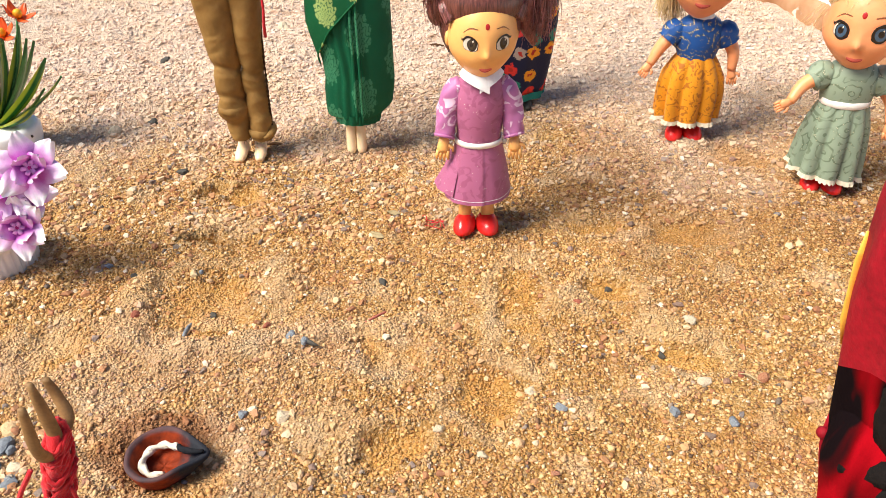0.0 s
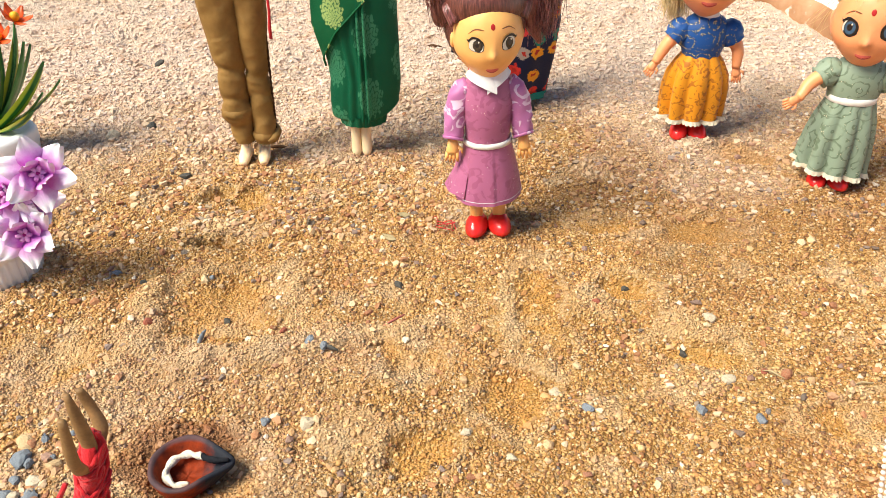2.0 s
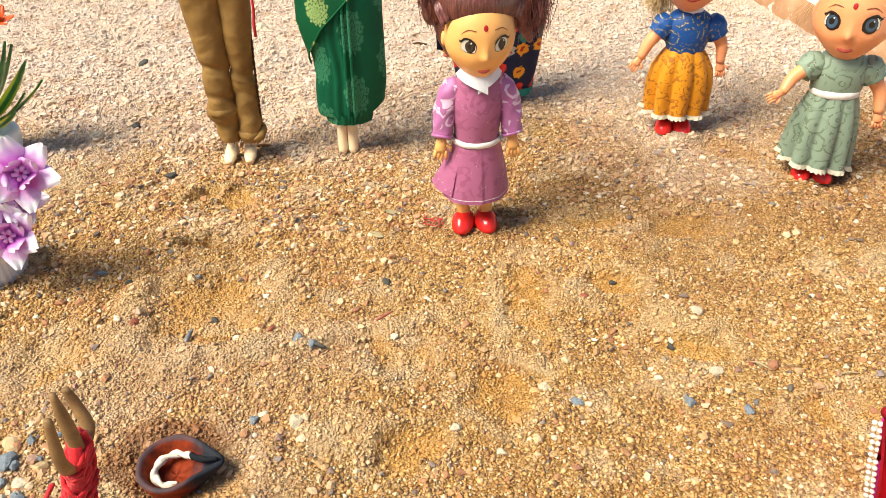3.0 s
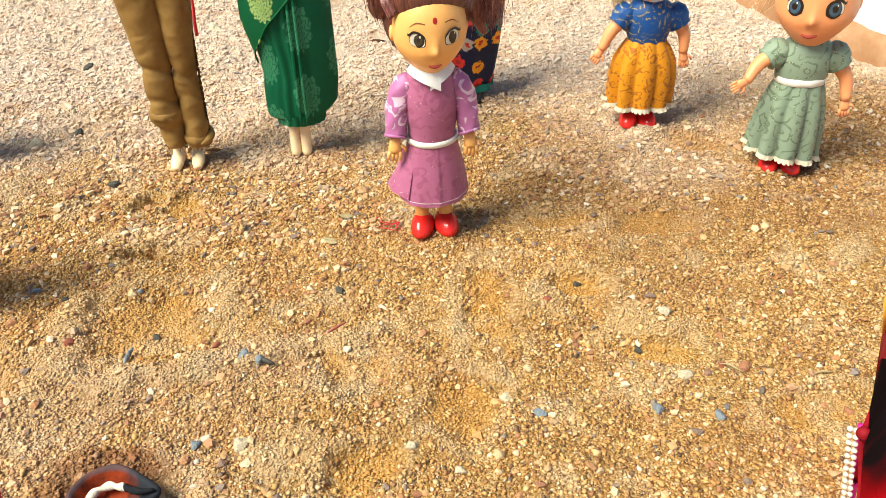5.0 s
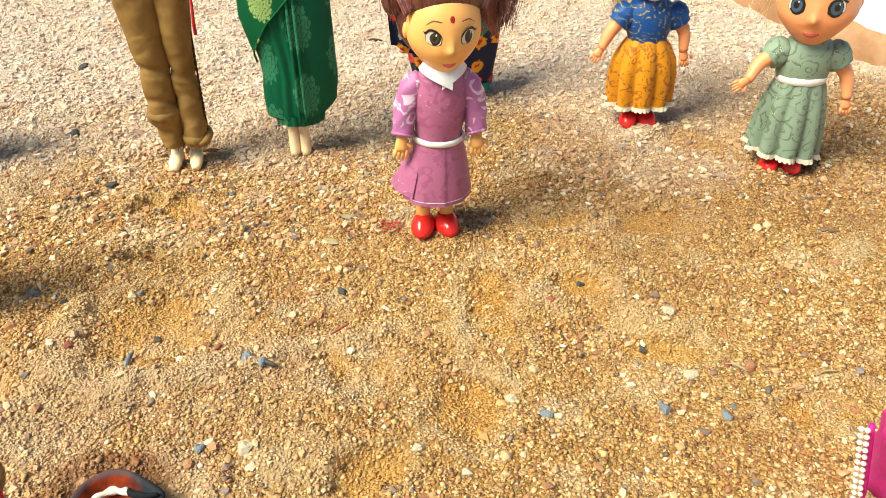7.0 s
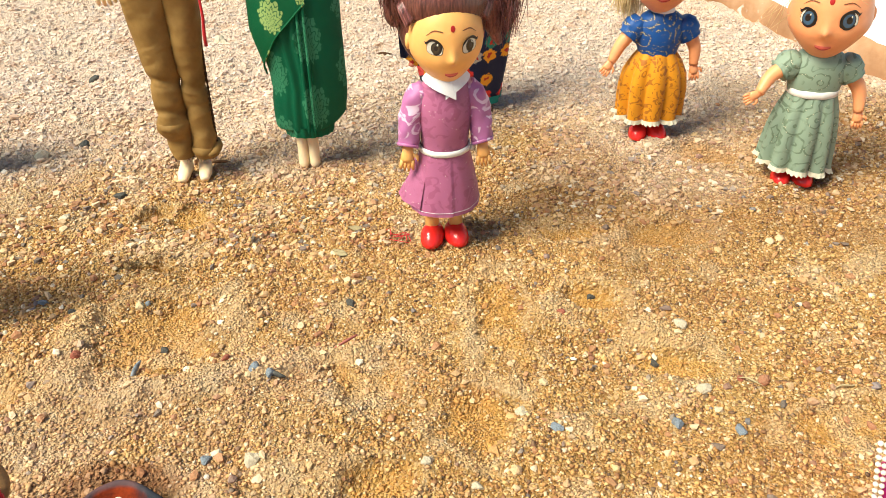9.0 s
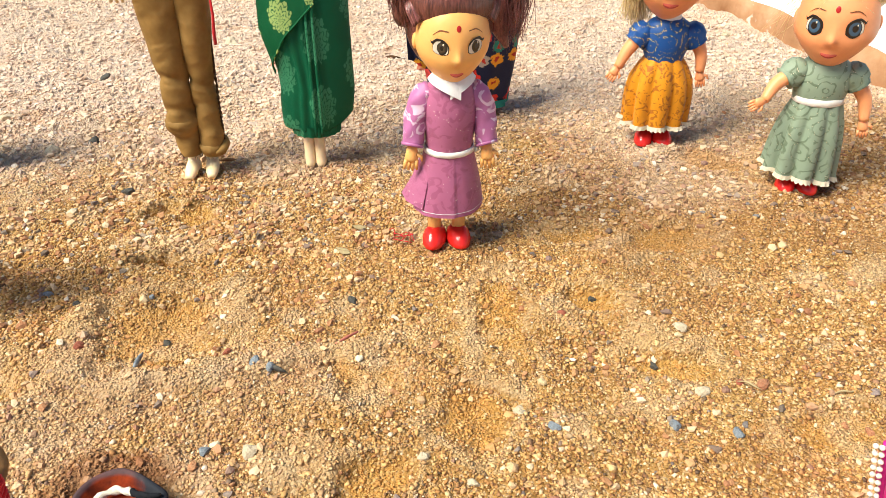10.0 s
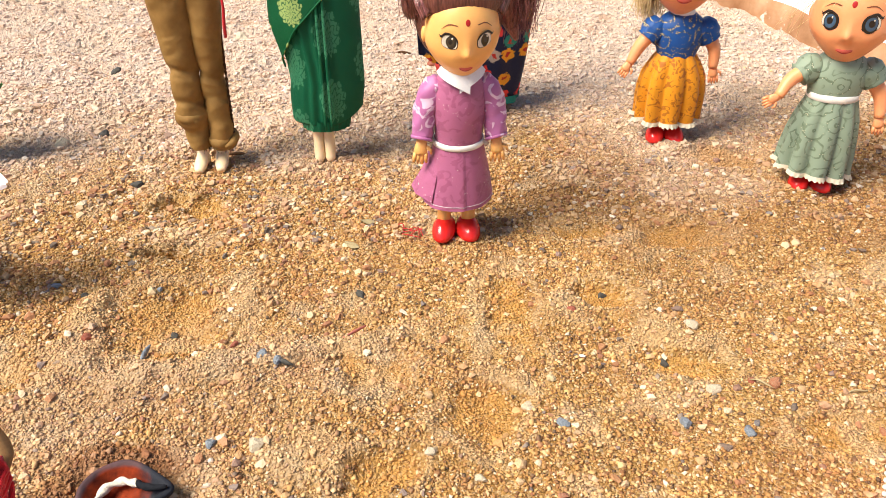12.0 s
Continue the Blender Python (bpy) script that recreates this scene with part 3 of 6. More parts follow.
def scatter(name, count, y0, y1, smallest, largest, base, mat, rng, power=2.2, clump=0.0, smooth=False):
    """Loose grains strewn over a stretch of the ground, as one mesh."""
    bv, bf = base
    y = y0 + (y1 - y0) * rng.random(count * 2)
    wide = 0.18 + 1.09 * y
    x = -0.045 - 0.525 * y + rng.random(count * 2) * wide
    keep = rng.random(count * 2) < np.clip(1 - clump + clump * 2.2 * (vnoise(x, y, 30, 9) * 0.6 + vnoise(x, y, 9, 8) * 0.4 - 0.15), 0.03, 1)
    keep &= rng.random(count * 2) < wide / (0.18 + 1.09 * y1)
    # the hollows hold fine sand, with few grains
    for cx, cy, wa, wb, turn, depth in HOLLOWS:
        if depth > 0.002:
            q = ((x - cx) / wa) ** 2 + ((y - cy) / wb) ** 2
            keep &= (q > 0.8) | (rng.random(count * 2) < (0.8 if largest < 0.0012 else 0.3))
    # fewer of them where the ground is tinted pale
    keep &= rng.random(count * 2) > np.clip(relief_tint_at(x, y) - 0.15, 0, 1) * (0.35 if largest < 0.0012 else 0.75)
    keep &= (rng.random(count * 2) < 0.6) | (x < 0.02) | (largest < 0.0022) | (y > 0.7)
    keep &= x < 0.478 - 0.305 * (y - 0.715)
    x, y = x[keep][:count], y[keep][:count]
    n = len(x)
    r = smallest + (largest - smallest) * rng.random(n) ** power
    z = height(x, y) + r * 0.34
    jit = bv[None] * (1 + 0.7 * (rng.random((n, len(bv), 1)) - 0.5)) + 0.42 * (rng.random((n, len(bv), 3)) - 0.5)
    jit *= (np.stack([0.8 + 0.6 * rng.random(n), 0.8 + 0.5 * rng.random(n), 0.55 + 0.35 * rng.random(n)], -1) * r[:, None])[:, None]
    a, tx = rng.random(n) * 6.283, (rng.random(n) - 0.5) * 1.2
    ca, sa, ct, st = np.cos(a), np.sin(a), np.cos(tx), np.sin(tx)
    yy, zz = jit[..., 1] * ct[:, None] - jit[..., 2] * st[:, None], jit[..., 1] * st[:, None] + jit[..., 2] * ct[:, None]
    xx = jit[..., 0]
    px = xx * ca[:, None] - yy * sa[:, None] + x[:, None]
    py = xx * sa[:, None] + yy * ca[:, None] + y[:, None]
    co = np.stack([px, py, zz + z[:, None]], -1).reshape(-1, 3)
    f = (bf[None] + (np.arange(n) * len(bv))[:, None, None]).reshape(-1, 3)
    me = mesh_from_arrays(name, co, f, smooth)
    at = me.attributes.new("relief_tint", "FLOAT", "POINT")
    at.data.foreach_set("value", np.repeat(relief_tint_at(x, y), len(bv)).astype(np.float32))
    me.materials.append(mat)
    return new(name, me)


def rock_mesh(seed, squash=(1, 0.8, 0.6), sub=2, rough=0.6):
    """A small worn stone of radius 1."""
    rng = random.Random(seed)
    bm = bmesh.new()
    bmesh.ops.create_icosphere(bm, subdivisions=sub, radius=1)
    off = Vector((rng.random() * 50, rng.random() * 50, rng.random() * 50))
    for v in bm.verts:
        k = 1 + rough * noise.noise(v.co * 1.1 + off) + 0.12 * noise.noise(v.co * 3 + off)
        v.co = Vector((v.co.x * squash[0], v.co.y * squash[1], v.co.z * squash[2])) * k
    for _ in range(6):
        d = Vector((rng.uniform(-1, 1), rng.uniform(-1, 1), rng.uniform(-0.3, 1))).normalized()
        lim = rng.uniform(0.58, 0.82) * max((v.co.dot(d) for v in bm.verts))
        for v in bm.verts:
            e = v.co.dot(d) - lim
            if e > 0:
                v.co -= d * e * 0.85
    me = bpy.data.meshes.new("pebble")
    bm.to_mesh(me)
    bm.free()
    me.polygons.foreach_set("use_smooth", [False] * len(me.polygons))
    return me


def single_stone(name, x, y, r, mat, label, seed, squash=(1, 0.75, 0.55), turn=0, category="stone"):
    me = rock_mesh(seed, squash)
    me.materials.append(mat)
    ob = new(name, me)
    ob.matrix_basis = pose(x, y, z_at(x, y) + r * squash[2] * 0.45, 0, 0, turn) @ Matrix.Diagonal((r, r, r, 1))
    return tagged(ob, label, category)


# ---- dolls ----
class Head:
    """A vinyl doll's head, facing -y, with features laid on its surface."""

    def __init__(self, b, centre, size, skin, roll=0, yaw=0, tilt=0, jaw=0.36, cheek=0.05):
        self.jaw, self.cheek = jaw, cheek
        self.b, self.c, self.k, self.skin = b, Vector(centre), size, skin
        self.e = Euler((radians(tilt), radians(roll), radians(yaw))).to_matrix()

    def point(self, d, lift=0.0):
        d = Vector(d).normalized()
        x, y, z = 0.0206 * d.x, 0.0205 * d.y, (0.0250 if d.z > 0 else 0.0290) * d.z
        low = max(0.0, -d.z)
        x *= 1 + self.cheek * math.exp(-((d.z + 0.30) / 0.3) ** 2) - self.jaw * low ** 2.2
        if d.y < 0:
            y *= 1 - 0.10 * low ** 2 + 0.04 * math.exp(-((d.z + 0.45) / 0.25) ** 2)
            nose = math.exp(-(d.x / 0.085) ** 2 - ((d.z + 0.27) / 0.085) ** 2) + 0.35 * math.exp(-(d.x / 0.085) ** 2 - ((d.z + 0.14) / 0.14) ** 2)
            y -= 0.0036 * nose
            y += 0.0012 * (math.exp(-((abs(d.x) - 0.46) / 0.2) ** 2 - ((d.z + 0.04) / 0.2) ** 2))
            mouth = math.exp(-(d.x / 0.26) ** 2 - ((d.z + 0.60) / 0.08) ** 2) - 0.8 * math.exp(-(d.x / 0.3) ** 2 - ((d.z + 0.47) / 0.07) ** 2)
            y -= 0.0007 * mouth
        p = Vector((x, y, z)) * (1 + lift) * self.k
        return self.c + self.e @ p

    def place(self, p):
        return self.c + self.e @ (Vector(p) * self.k)

    def skull(self):
        nu, nv = 80, 60
        rows = []
        for i in range(nv):
            p = -math.pi / 2 + math.pi * (i + 0.05) / (nv - 0.9)
            rows.append([self.point((math.cos(p) * math.cos(2 * math.pi * j / nu), math.cos(p) * math.sin(2 * math.pi * j / nu), math.sin(p))) for j in range(nu)])
        self.b.grid(rows, self.skin, True, True, True)

    def face(self, a, c, lift):
        return self.point((a, -1, c), lift)

    def spot(self, a, c, ra, rc, mat, lift, n=22, lean=0.0, shape=None):
        """A round or shaped patch on the face."""
        rows = []
        for k in (0.02, 0.4, 0.75, 1.0):
            row = []
            for j in range(n):
                t = 2 * math.pi * j / n
                u, w = math.cos(t) * ra * k, math.sin(t) * rc * k
                if shape:
                    u, w = shape(u, w)
                row.append(self.face(a + u, c + w + lean * u, lift * (1 if k < 0.9 else 0.55)))
            rows.append(row)
        self.b.grid(rows, mat, True, True, False)

    def stroke(self, pts, widths, mat, lift=0.012):
        line = curve([(p[0], p[1], 0) for p in pts], 5)
        w = lerp_list(widths, len(line))
        rows = []
        for i, p in enumerate(line):
            d = (line[min(i + 1, len(line) - 1)] - line[max(i - 1, 0)]).normalized()
            s = Vector((-d.y, d.x, 0)) * w[i]
            rows.append([self.face(p.x + s.x, p.y + s.y, lift), self.face(p.x, p.y, lift * 1.3), self.face(p.x - s.x, p.y - s.y, lift)])
        self.b.grid(rows, mat, False)

    def features(self, iris, eye_h=0.21, eye_w=0.205, gaze=0.0, eye_x=0.50, eye_z=-0.03, iris_k=0.66, slant=0.12, mouth=1.0, lashes=True):
        for s in (-1, 1):
            ex = s * eye_x
            sh = lambda u, w, s=s: (u, w * (1.0 if w > 0 else 0.86) + slant * s * u - 0.5 * (u * u if w < 0 else 0))
            self.spot(ex, eye_z, eye_w * 1.08, eye_h * 1.08, M["eye_line"], 0.010, shape=sh)
            self.spot(ex, eye_z - 0.006, eye_w * 1.0, eye_h * 0.97, M["eye_white"], 0.018, shape=sh)
            gx = ex + gaze - s * 0.045
            self.spot(gx, eye_z - 0.004, eye_h * iris_k * 1.40, eye_h * iris_k * 1.12, M["eye_line"], 0.023)
            self.spot(gx, eye_z - 0.008, eye_h * iris_k * 1.22, eye_h * iris_k * 0.98, M[iris], 0.027)
            self.spot(gx, eye_z - 0.004, eye_h * iris_k * 0.66, eye_h * iris_k * 0.52, M["eye_line"], 0.031)
            self.spot(gx + 0.06, eye_z + 0.07, 0.030, 0.032, M["eye_white"], 0.036, 10)
            if lashes:
                self.stroke([(ex - s * eye_w * 1.08, eye_z + eye_h * 0.05), (ex - s * eye_w * 0.5, eye_z + eye_h * 0.86), (ex + s * eye_w * 0.4, eye_z + eye_h * 1.12), (ex + s * eye_w * 1.08, eye_z + eye_h * 0.72), (ex + s * eye_w * 1.5, eye_z + eye_h * 1.0)], (0.008, 0.022, 0.034, 0.032, 0.005), M["eye_line"], 0.030)
                self.stroke([(ex + s * eye_w * 0.95, eye_z + eye_h * 0.55), (ex + s * eye_w * 1.4, eye_z + eye_h * 0.66)], (0.022, 0.005), M["eye_line"], 0.026)
            self.stroke([(ex - s * 0.27, eye_z + 0.37), (ex + s * 0.04, eye_z + 0.43), (ex + s * 0.36, eye_z + 0.33)], (0.012, 0.019, 0.006), M["brow"])
        self.spot(0.0, -0.75, 0.20 * mouth, 0.078 * mouth, M["lips"], 0.022, shape=lambda u, w: (u, w + 0.9 * u * u - (0.02 if w > 0 and abs(u) < 0.03 else 0)))
        self.stroke([(-0.19 * mouth, -0.70), (0, -0.765), (0.19 * mouth, -0.70)], (0.008, 0.012, 0.008), M["bindi"], 0.025)
        self.spot(0.0, 0.40, 0.066, 0.085, M["bindi"], 0.016)
        for s in (-1, 1):
            self.b.ell(self.place((s * 0.0208, 0.003, -0.003)), (0.0018 * self.k, 0.0032 * self.k, 0.0046 * self.k), self.skin, nu=12, nv=8)

    def strands(self, roots, tips, count, mats, rng, thick=0.00042, sag=0.004, spread=0.004, mid=None):
        for i in range(count):
            a = Vector(roots[rng.randrange(len(roots))]) + Vector([rng.gauss(0, spread * 0.5) for _ in range(3)])
            z = Vector(tips[rng.randrange(len(tips))]) + Vector([rng.gauss(0, spread) for _ in range(3)])
            c = (a + z) / 2 + Vector((rng.gauss(0, spread * 0.6), rng.gauss(0, spread * 0.6), sag + rng.gauss(0, spread * 0.4)))
            if mid:
                c += Vector(mid)
            wig = lambda: Vector([rng.gauss(0, spread * 0.32) for _ in range(3)])
            pts = curve([self.place(p) for p in (a, (a + c) / 2 + wig() + (c - (a + z) / 2) * 0.25, c, (c + z) / 2 + wig() + (c - (a + z) / 2) * 0.25, z)], 3)
            self.b.tube(pts, lerp_list((thick, thick, thick * 0.4), len(pts)), mats[i % len(mats)], 4, caps=False)


def hand(b, wrist, way, skin, k=1.0, spread=1.0):
    """A small moulded hand that points along way."""
    w, d = Vector(wrist), Vector(way).normalized()
    side = d.cross(Vector((0, -1, 0.2))).normalized()
    b.tube([w - d * 0.002 * k, w + d * 0.002 * k, w + d * 0.0055 * k, w + d * 0.0075 * k], [0.0028 * k, 0.0034 * k, 0.0040 * k, 0.0030 * k], skin, 10, 0.6)
    for i in range(4):
        o = side * (i - 1.5) * 0.0019 * k
        p = w + d * 0.0065 * k + o
        b.tube([p, p + d * 0.003 * k + o * 0.15 * spread, p + d * (0.0062 - 0.0007 * abs(i - 1.3)) * k + o * 0.3 * spread + Vector((0, 0.0005, -0.0006)) * k], [0.0014 * k, 0.0012 * k, 0.0007 * k], skin, 8)
    p = w + d * 0.003 * k - side * 0.003 * k
    b.tube([p, p + (d * 0.5 - side) * 0.0028 * k, p + (d - side * 0.8) * 0.004 * k], [0.0013 * k, 0.0011 * k, 0.0006 * k], skin, 6)


def pleats(count, depth, rows, sharp=1.6):
    """A pleat wave that deepens towards the first ring."""
    def wave(a, i):
        t = 0.14 + 0.86 * (1 - i / max(1, rows - 1))
        s = abs(math.sin(count * a / 2 + 0.35 * math.sin(2 * a))) ** sharp
        return 1 + depth * t * (s - 0.5) + 0.012 * math.sin(9 * a + i * 0.7)
    return wave


def shoes_and_legs(b, skin, k, top=0.034):
    for s in (-1, 1):
        x = s * 0.0077 * k
        rows = []
        for z, g in ((0.0, 0.86), (0.0012, 1.0), (0.004, 1.0), (0.007, 0.90), (0.0095, 0.68), (0.0112, 0.40)):
            back = 0.2 + (0.0 if z < 0.007 else 0.05)
            rows.append([(x + 0.0078 * k * g * math.cos(t) - s * 0.0016 * k * math.sin(t), (-0.0035 + (0.0130 if math.sin(t) < 0 else 0.0085) * math.sin(t) * g - (0.0 if z < 0.006 else -0.0015)) * k, z * k) for t in [2 * math.pi * j / 24 for j in range(24)]])
        b.grid(rows, M["red_shoe"], True, True, True)
        b.tube([(x, -0.001 * k, 0.006 * k), (x, 0, 0.014 * k), (x, 0, top * k)], [0.0048 * k, 0.0044 * k, 0.0052 * k], skin, 14)


def purple_doll():
    b = Build()
    rng = random.Random(4)
    skin = M["skin"]
    shoes_and_legs(b, skin, 1.0)
    skirt = [(0, 0, 0.0275, 0.0226, 0.0200), (0, 0, 0.030, 0.0223, 0.0197), (0, 0, 0.040, 0.0208, 0.0185), (0, 0, 0.052, 0.0184, 0.0164), (0, 0, 0.062, 0.0160, 0.0142), (0, 0, 0.0675, 0.0152, 0.0134)]

    def w(a, i):
        t = 1 - i / 5
        lap = max(0.0, 1 - ((4.87 - a) % (2 * math.pi)) / 1.5)          # the wrap's free front edge
        tuck = math.exp(-((a - 3.75) / 0.16) ** 2)
        return 1 + 0.055 * lap * (0.35 + 0.65 * t) - 0.05 * tuck * (1 - 0.4 * t) + 0.018 * t * math.sin(5 * a + 0.6) + 0.006 * math.sin(13 * a + i)
    b.loft([(0, 0, 0.050, 0.016, 0.0145), (0, 0, 0.030, 0.0213, 0.0188), skirt[0]], M["purple"], 120, wave=lambda a, i: w(a, 0))
    b.loft(skirt, M["purple"], 120, wave=w)
    # stitched hem and the wrap's front edge
    b.loft([(0, 0, 0.0299, 0.0223, 0.0197), (0, 0, 0.0301, 0.02245, 0.01985), (0, 0, 0.0303, 0.0223, 0.0197)], M["white_cloth"], 120, wave=lambda a, i: w(a, 0.25) * 1.006)
    # flared tail of the wrap
    b.grid([[(-0.018, 0.004, 0.058), (-0.022, 0.002, 0.047), (-0.0290, 0.001, 0.035)], [(-0.016, -0.006, 0.057), (-0.0205, -0.008, 0.046), (-0.0265, -0.008, 0.034)], [(-0.012, -0.010, 0.056), (-0.014, -0.014, 0.045), (-0.0165, -0.0155, 0.031)]], M["purple"], False)
    body = [(0, 0, 0.067, 0.0142, 0.0132), (0, -0.0002, 0.076, 0.0148, 0.0138), (0, -0.0005, 0.087, 0.0160, 0.0146), (0, 0, 0.097, 0.0165, 0.0140), (0, 0, 0.105, 0.0150, 0.0122), (0, 0, 0.111, 0.0105, 0.0098), (0, 0, 0.1155, 0.0068, 0.0066)]
    b.loft(body, M["purple"], 48, cap1=True, wave=lambda a, i: 1 + 0.012 * math.sin(7 * a + i))
    b.loft([(0, 0, 0.0655, 0.0152, 0.0140), (0, 0, 0.0658, 0.0158, 0.0147), (0, 0, 0.0688, 0.0156, 0.0146), (0, 0, 0.0691, 0.0148, 0.0136)], M["ribbon"], 48, wave=lambda a, i: 1 + 0.006 * math.sin(11 * a))
    b.ell((0.0165, -0.004, 0.0665), (0.0018, 0.0016, 0.0022), M["eye_white"], nu=10, nv=7)
    # collar, two white lapels that cross
    b.loft([(0, 0, 0.108, 0.0118, 0.0108), (0, 0, 0.113, 0.0092, 0.0092), (0, 0.001, 0.1175, 0.0082, 0.0080)], M["white_cloth"], 32)
    for s, over, lift in ((1, 0.0010, 0.0), (-1, 0.0050, 0.0009)):
        rows = []
        for q in range(5):
            v = q / 4
            row = []
            for p in range(9):
                u = p / 8
                a = radians(20 + 70 * u)          # from the side round to the front
                r = 0.0098 + 0.0046 * v + 0.0012 * math.sin(math.pi * u)
                row.append((s * r * math.cos(a) * (1.05 - 0.02 * v) - s * over * u ** 2, -r * math.sin(a) - lift - 0.0008 * math.sin(math.pi * v), 0.1185 - 0.0045 * u - v * (0.0052 + 0.0058 * u ** 2)))
            rows.append(row)
        b.grid(rows, M["white_cloth"], False)
        b.grid([[(x * 0.97, y * 0.96, z - 0.0004) for x, y, z in r] for r in rows], M["white_cloth"], False)
    b.tube([(0, 0, 0.106), (0, 0, 0.121)], [0.0062, 0.0060], skin, 16)
    # long puffed sleeves
    for s in (-1, 1):
        line = curve([(s * 0.0115, 0, 0.1050), (s * 0.0170, -0.0005, 0.0985), (s * 0.0205, -0.002, 0.0850), (s * 0.0222, -0.0045, 0.0715)], 5)
        r = lerp_list((0.0058, 0.0076, 0.0072, 0.0064), len(line))
        b.tube(line, r, M["lilac"], 20, 0.95, wave=lambda a, i: 1 + 0.07 * math.sin(4 * a + i * 0.9) + 0.05 * math.sin(i * 1.9 + a))
        b.tube([line[-1], line[-1] + Vector((s * 0.0004, -0.0008, -0.0016))], [0.0071, 0.0066], M["lilac"], 20)
        hand(b, (s * 0.0226, -0.0055, 0.0685), (s * 0.08, -0.22, -1), skin, 1.05)
    h = Head(b, (0.0, -0.001, 0.1362), 1.0, skin, yaw=6, jaw=0.46, cheek=0.04)
    h.skull()
    h.features("iris_brown", eye_h=0.175, eye_w=0.275, eye_x=0.55, eye_z=-0.03, iris_k=0.76, slant=0.05, gaze=0.03, mouth=1.25)
    hb, hr = M["hair_brown"], M["hair_red"]
    b.ell(h.place((0, 0.0085, 0.0178)), (0.0256, 0.0238, 0.0212), hb, nu=36, nv=20)
    b.ell(h.place((0, 0.0105, 0.0030)), (0.0250, 0.0160, 0.0270), hb, nu=30, nv=18)
    # combed bands swept from the brow to the back
    for i in range(46):
        a = math.pi * (i + 0.5) / 46
        x = -math.cos(a)
        p = [(x * 0.0222, -0.0105 + 0.006 * x * x, 0.0200 - 0.013 * x * x), (x * 0.0256, 0.001, 0.0285 - 0.012 * x * x), (x * 0.0225, 0.016, 0.0290 - 0.010 * x * x)]
        pts = curve([h.place(q) for q in p], 6)
        b.tube(pts, lerp_list((0.0007, 0.0013, 0.0011), len(pts)), hb if i % 3 else hr, 5)
    h.strands([(-0.020, 0.010, 0.026)], [(-0.0250, 0.010, 0.004), (-0.028, 0.010, 0.014), (-0.027, 0.006, 0.018)], 200, [hb, hr], rng, 0.00030, 0.008, 0.0030, (-0.006, 0, 0.006))
    b.ell(h.place((-0.0225, 0.0140, 0.0175)), (0.0090, 0.0105, 0.0165), hb, (0, 18, 0), nu=26, nv=16)
    line = curve([h.place(p) for p in ((0.019, 0.006, 0.026), (0.0255, 0.008, 0.014), (0.0290, 0.010, 0.0), (0.0345, 0.012, -0.013))], 6)
    b.tube(line, lerp_list((0.0080, 0.0078, 0.0050, 0.0016), len(line)), hr, 20, 0.9, wave=lambda a, i: 1 + 0.07 * math.sin(7 * a + 0.3 * i))
    h.strands([(0.016, 0.010, 0.034), (0.020, 0.008, 0.028)], [(0.036, 0.010, -0.006), (0.033, 0.006, 0.004), (0.038, 0.012, 0.010)], 420, [hb, hr, hr], rng, 0.00028, 0.010, 0.0042, (0.008, 0, 0.004))
    h.strands([(0, 0.012, 0.036)], [(-0.016, 0.014, 0.03), (0.02, 0.014, 0.03), (0, 0.02, 0.02)], 120, [hb, hr], rng, 0.0006, 0.008, 0.004)
    for k, p in enumerate(b.v):
        b.v[k] = (p[0] + 0.030 * p[2], p[1], p[2])
    ob = new("purple_dress_doll", b.mesh("purple_dress_doll"))
    ob.matrix_basis = pose(*PURPLE_BASE)
    return tagged(ob, "small vinyl doll in mauve satin dress, white belt, red shoes", "doll")


PURPLE_BASE = (0.066, 0.480, 0.0014)


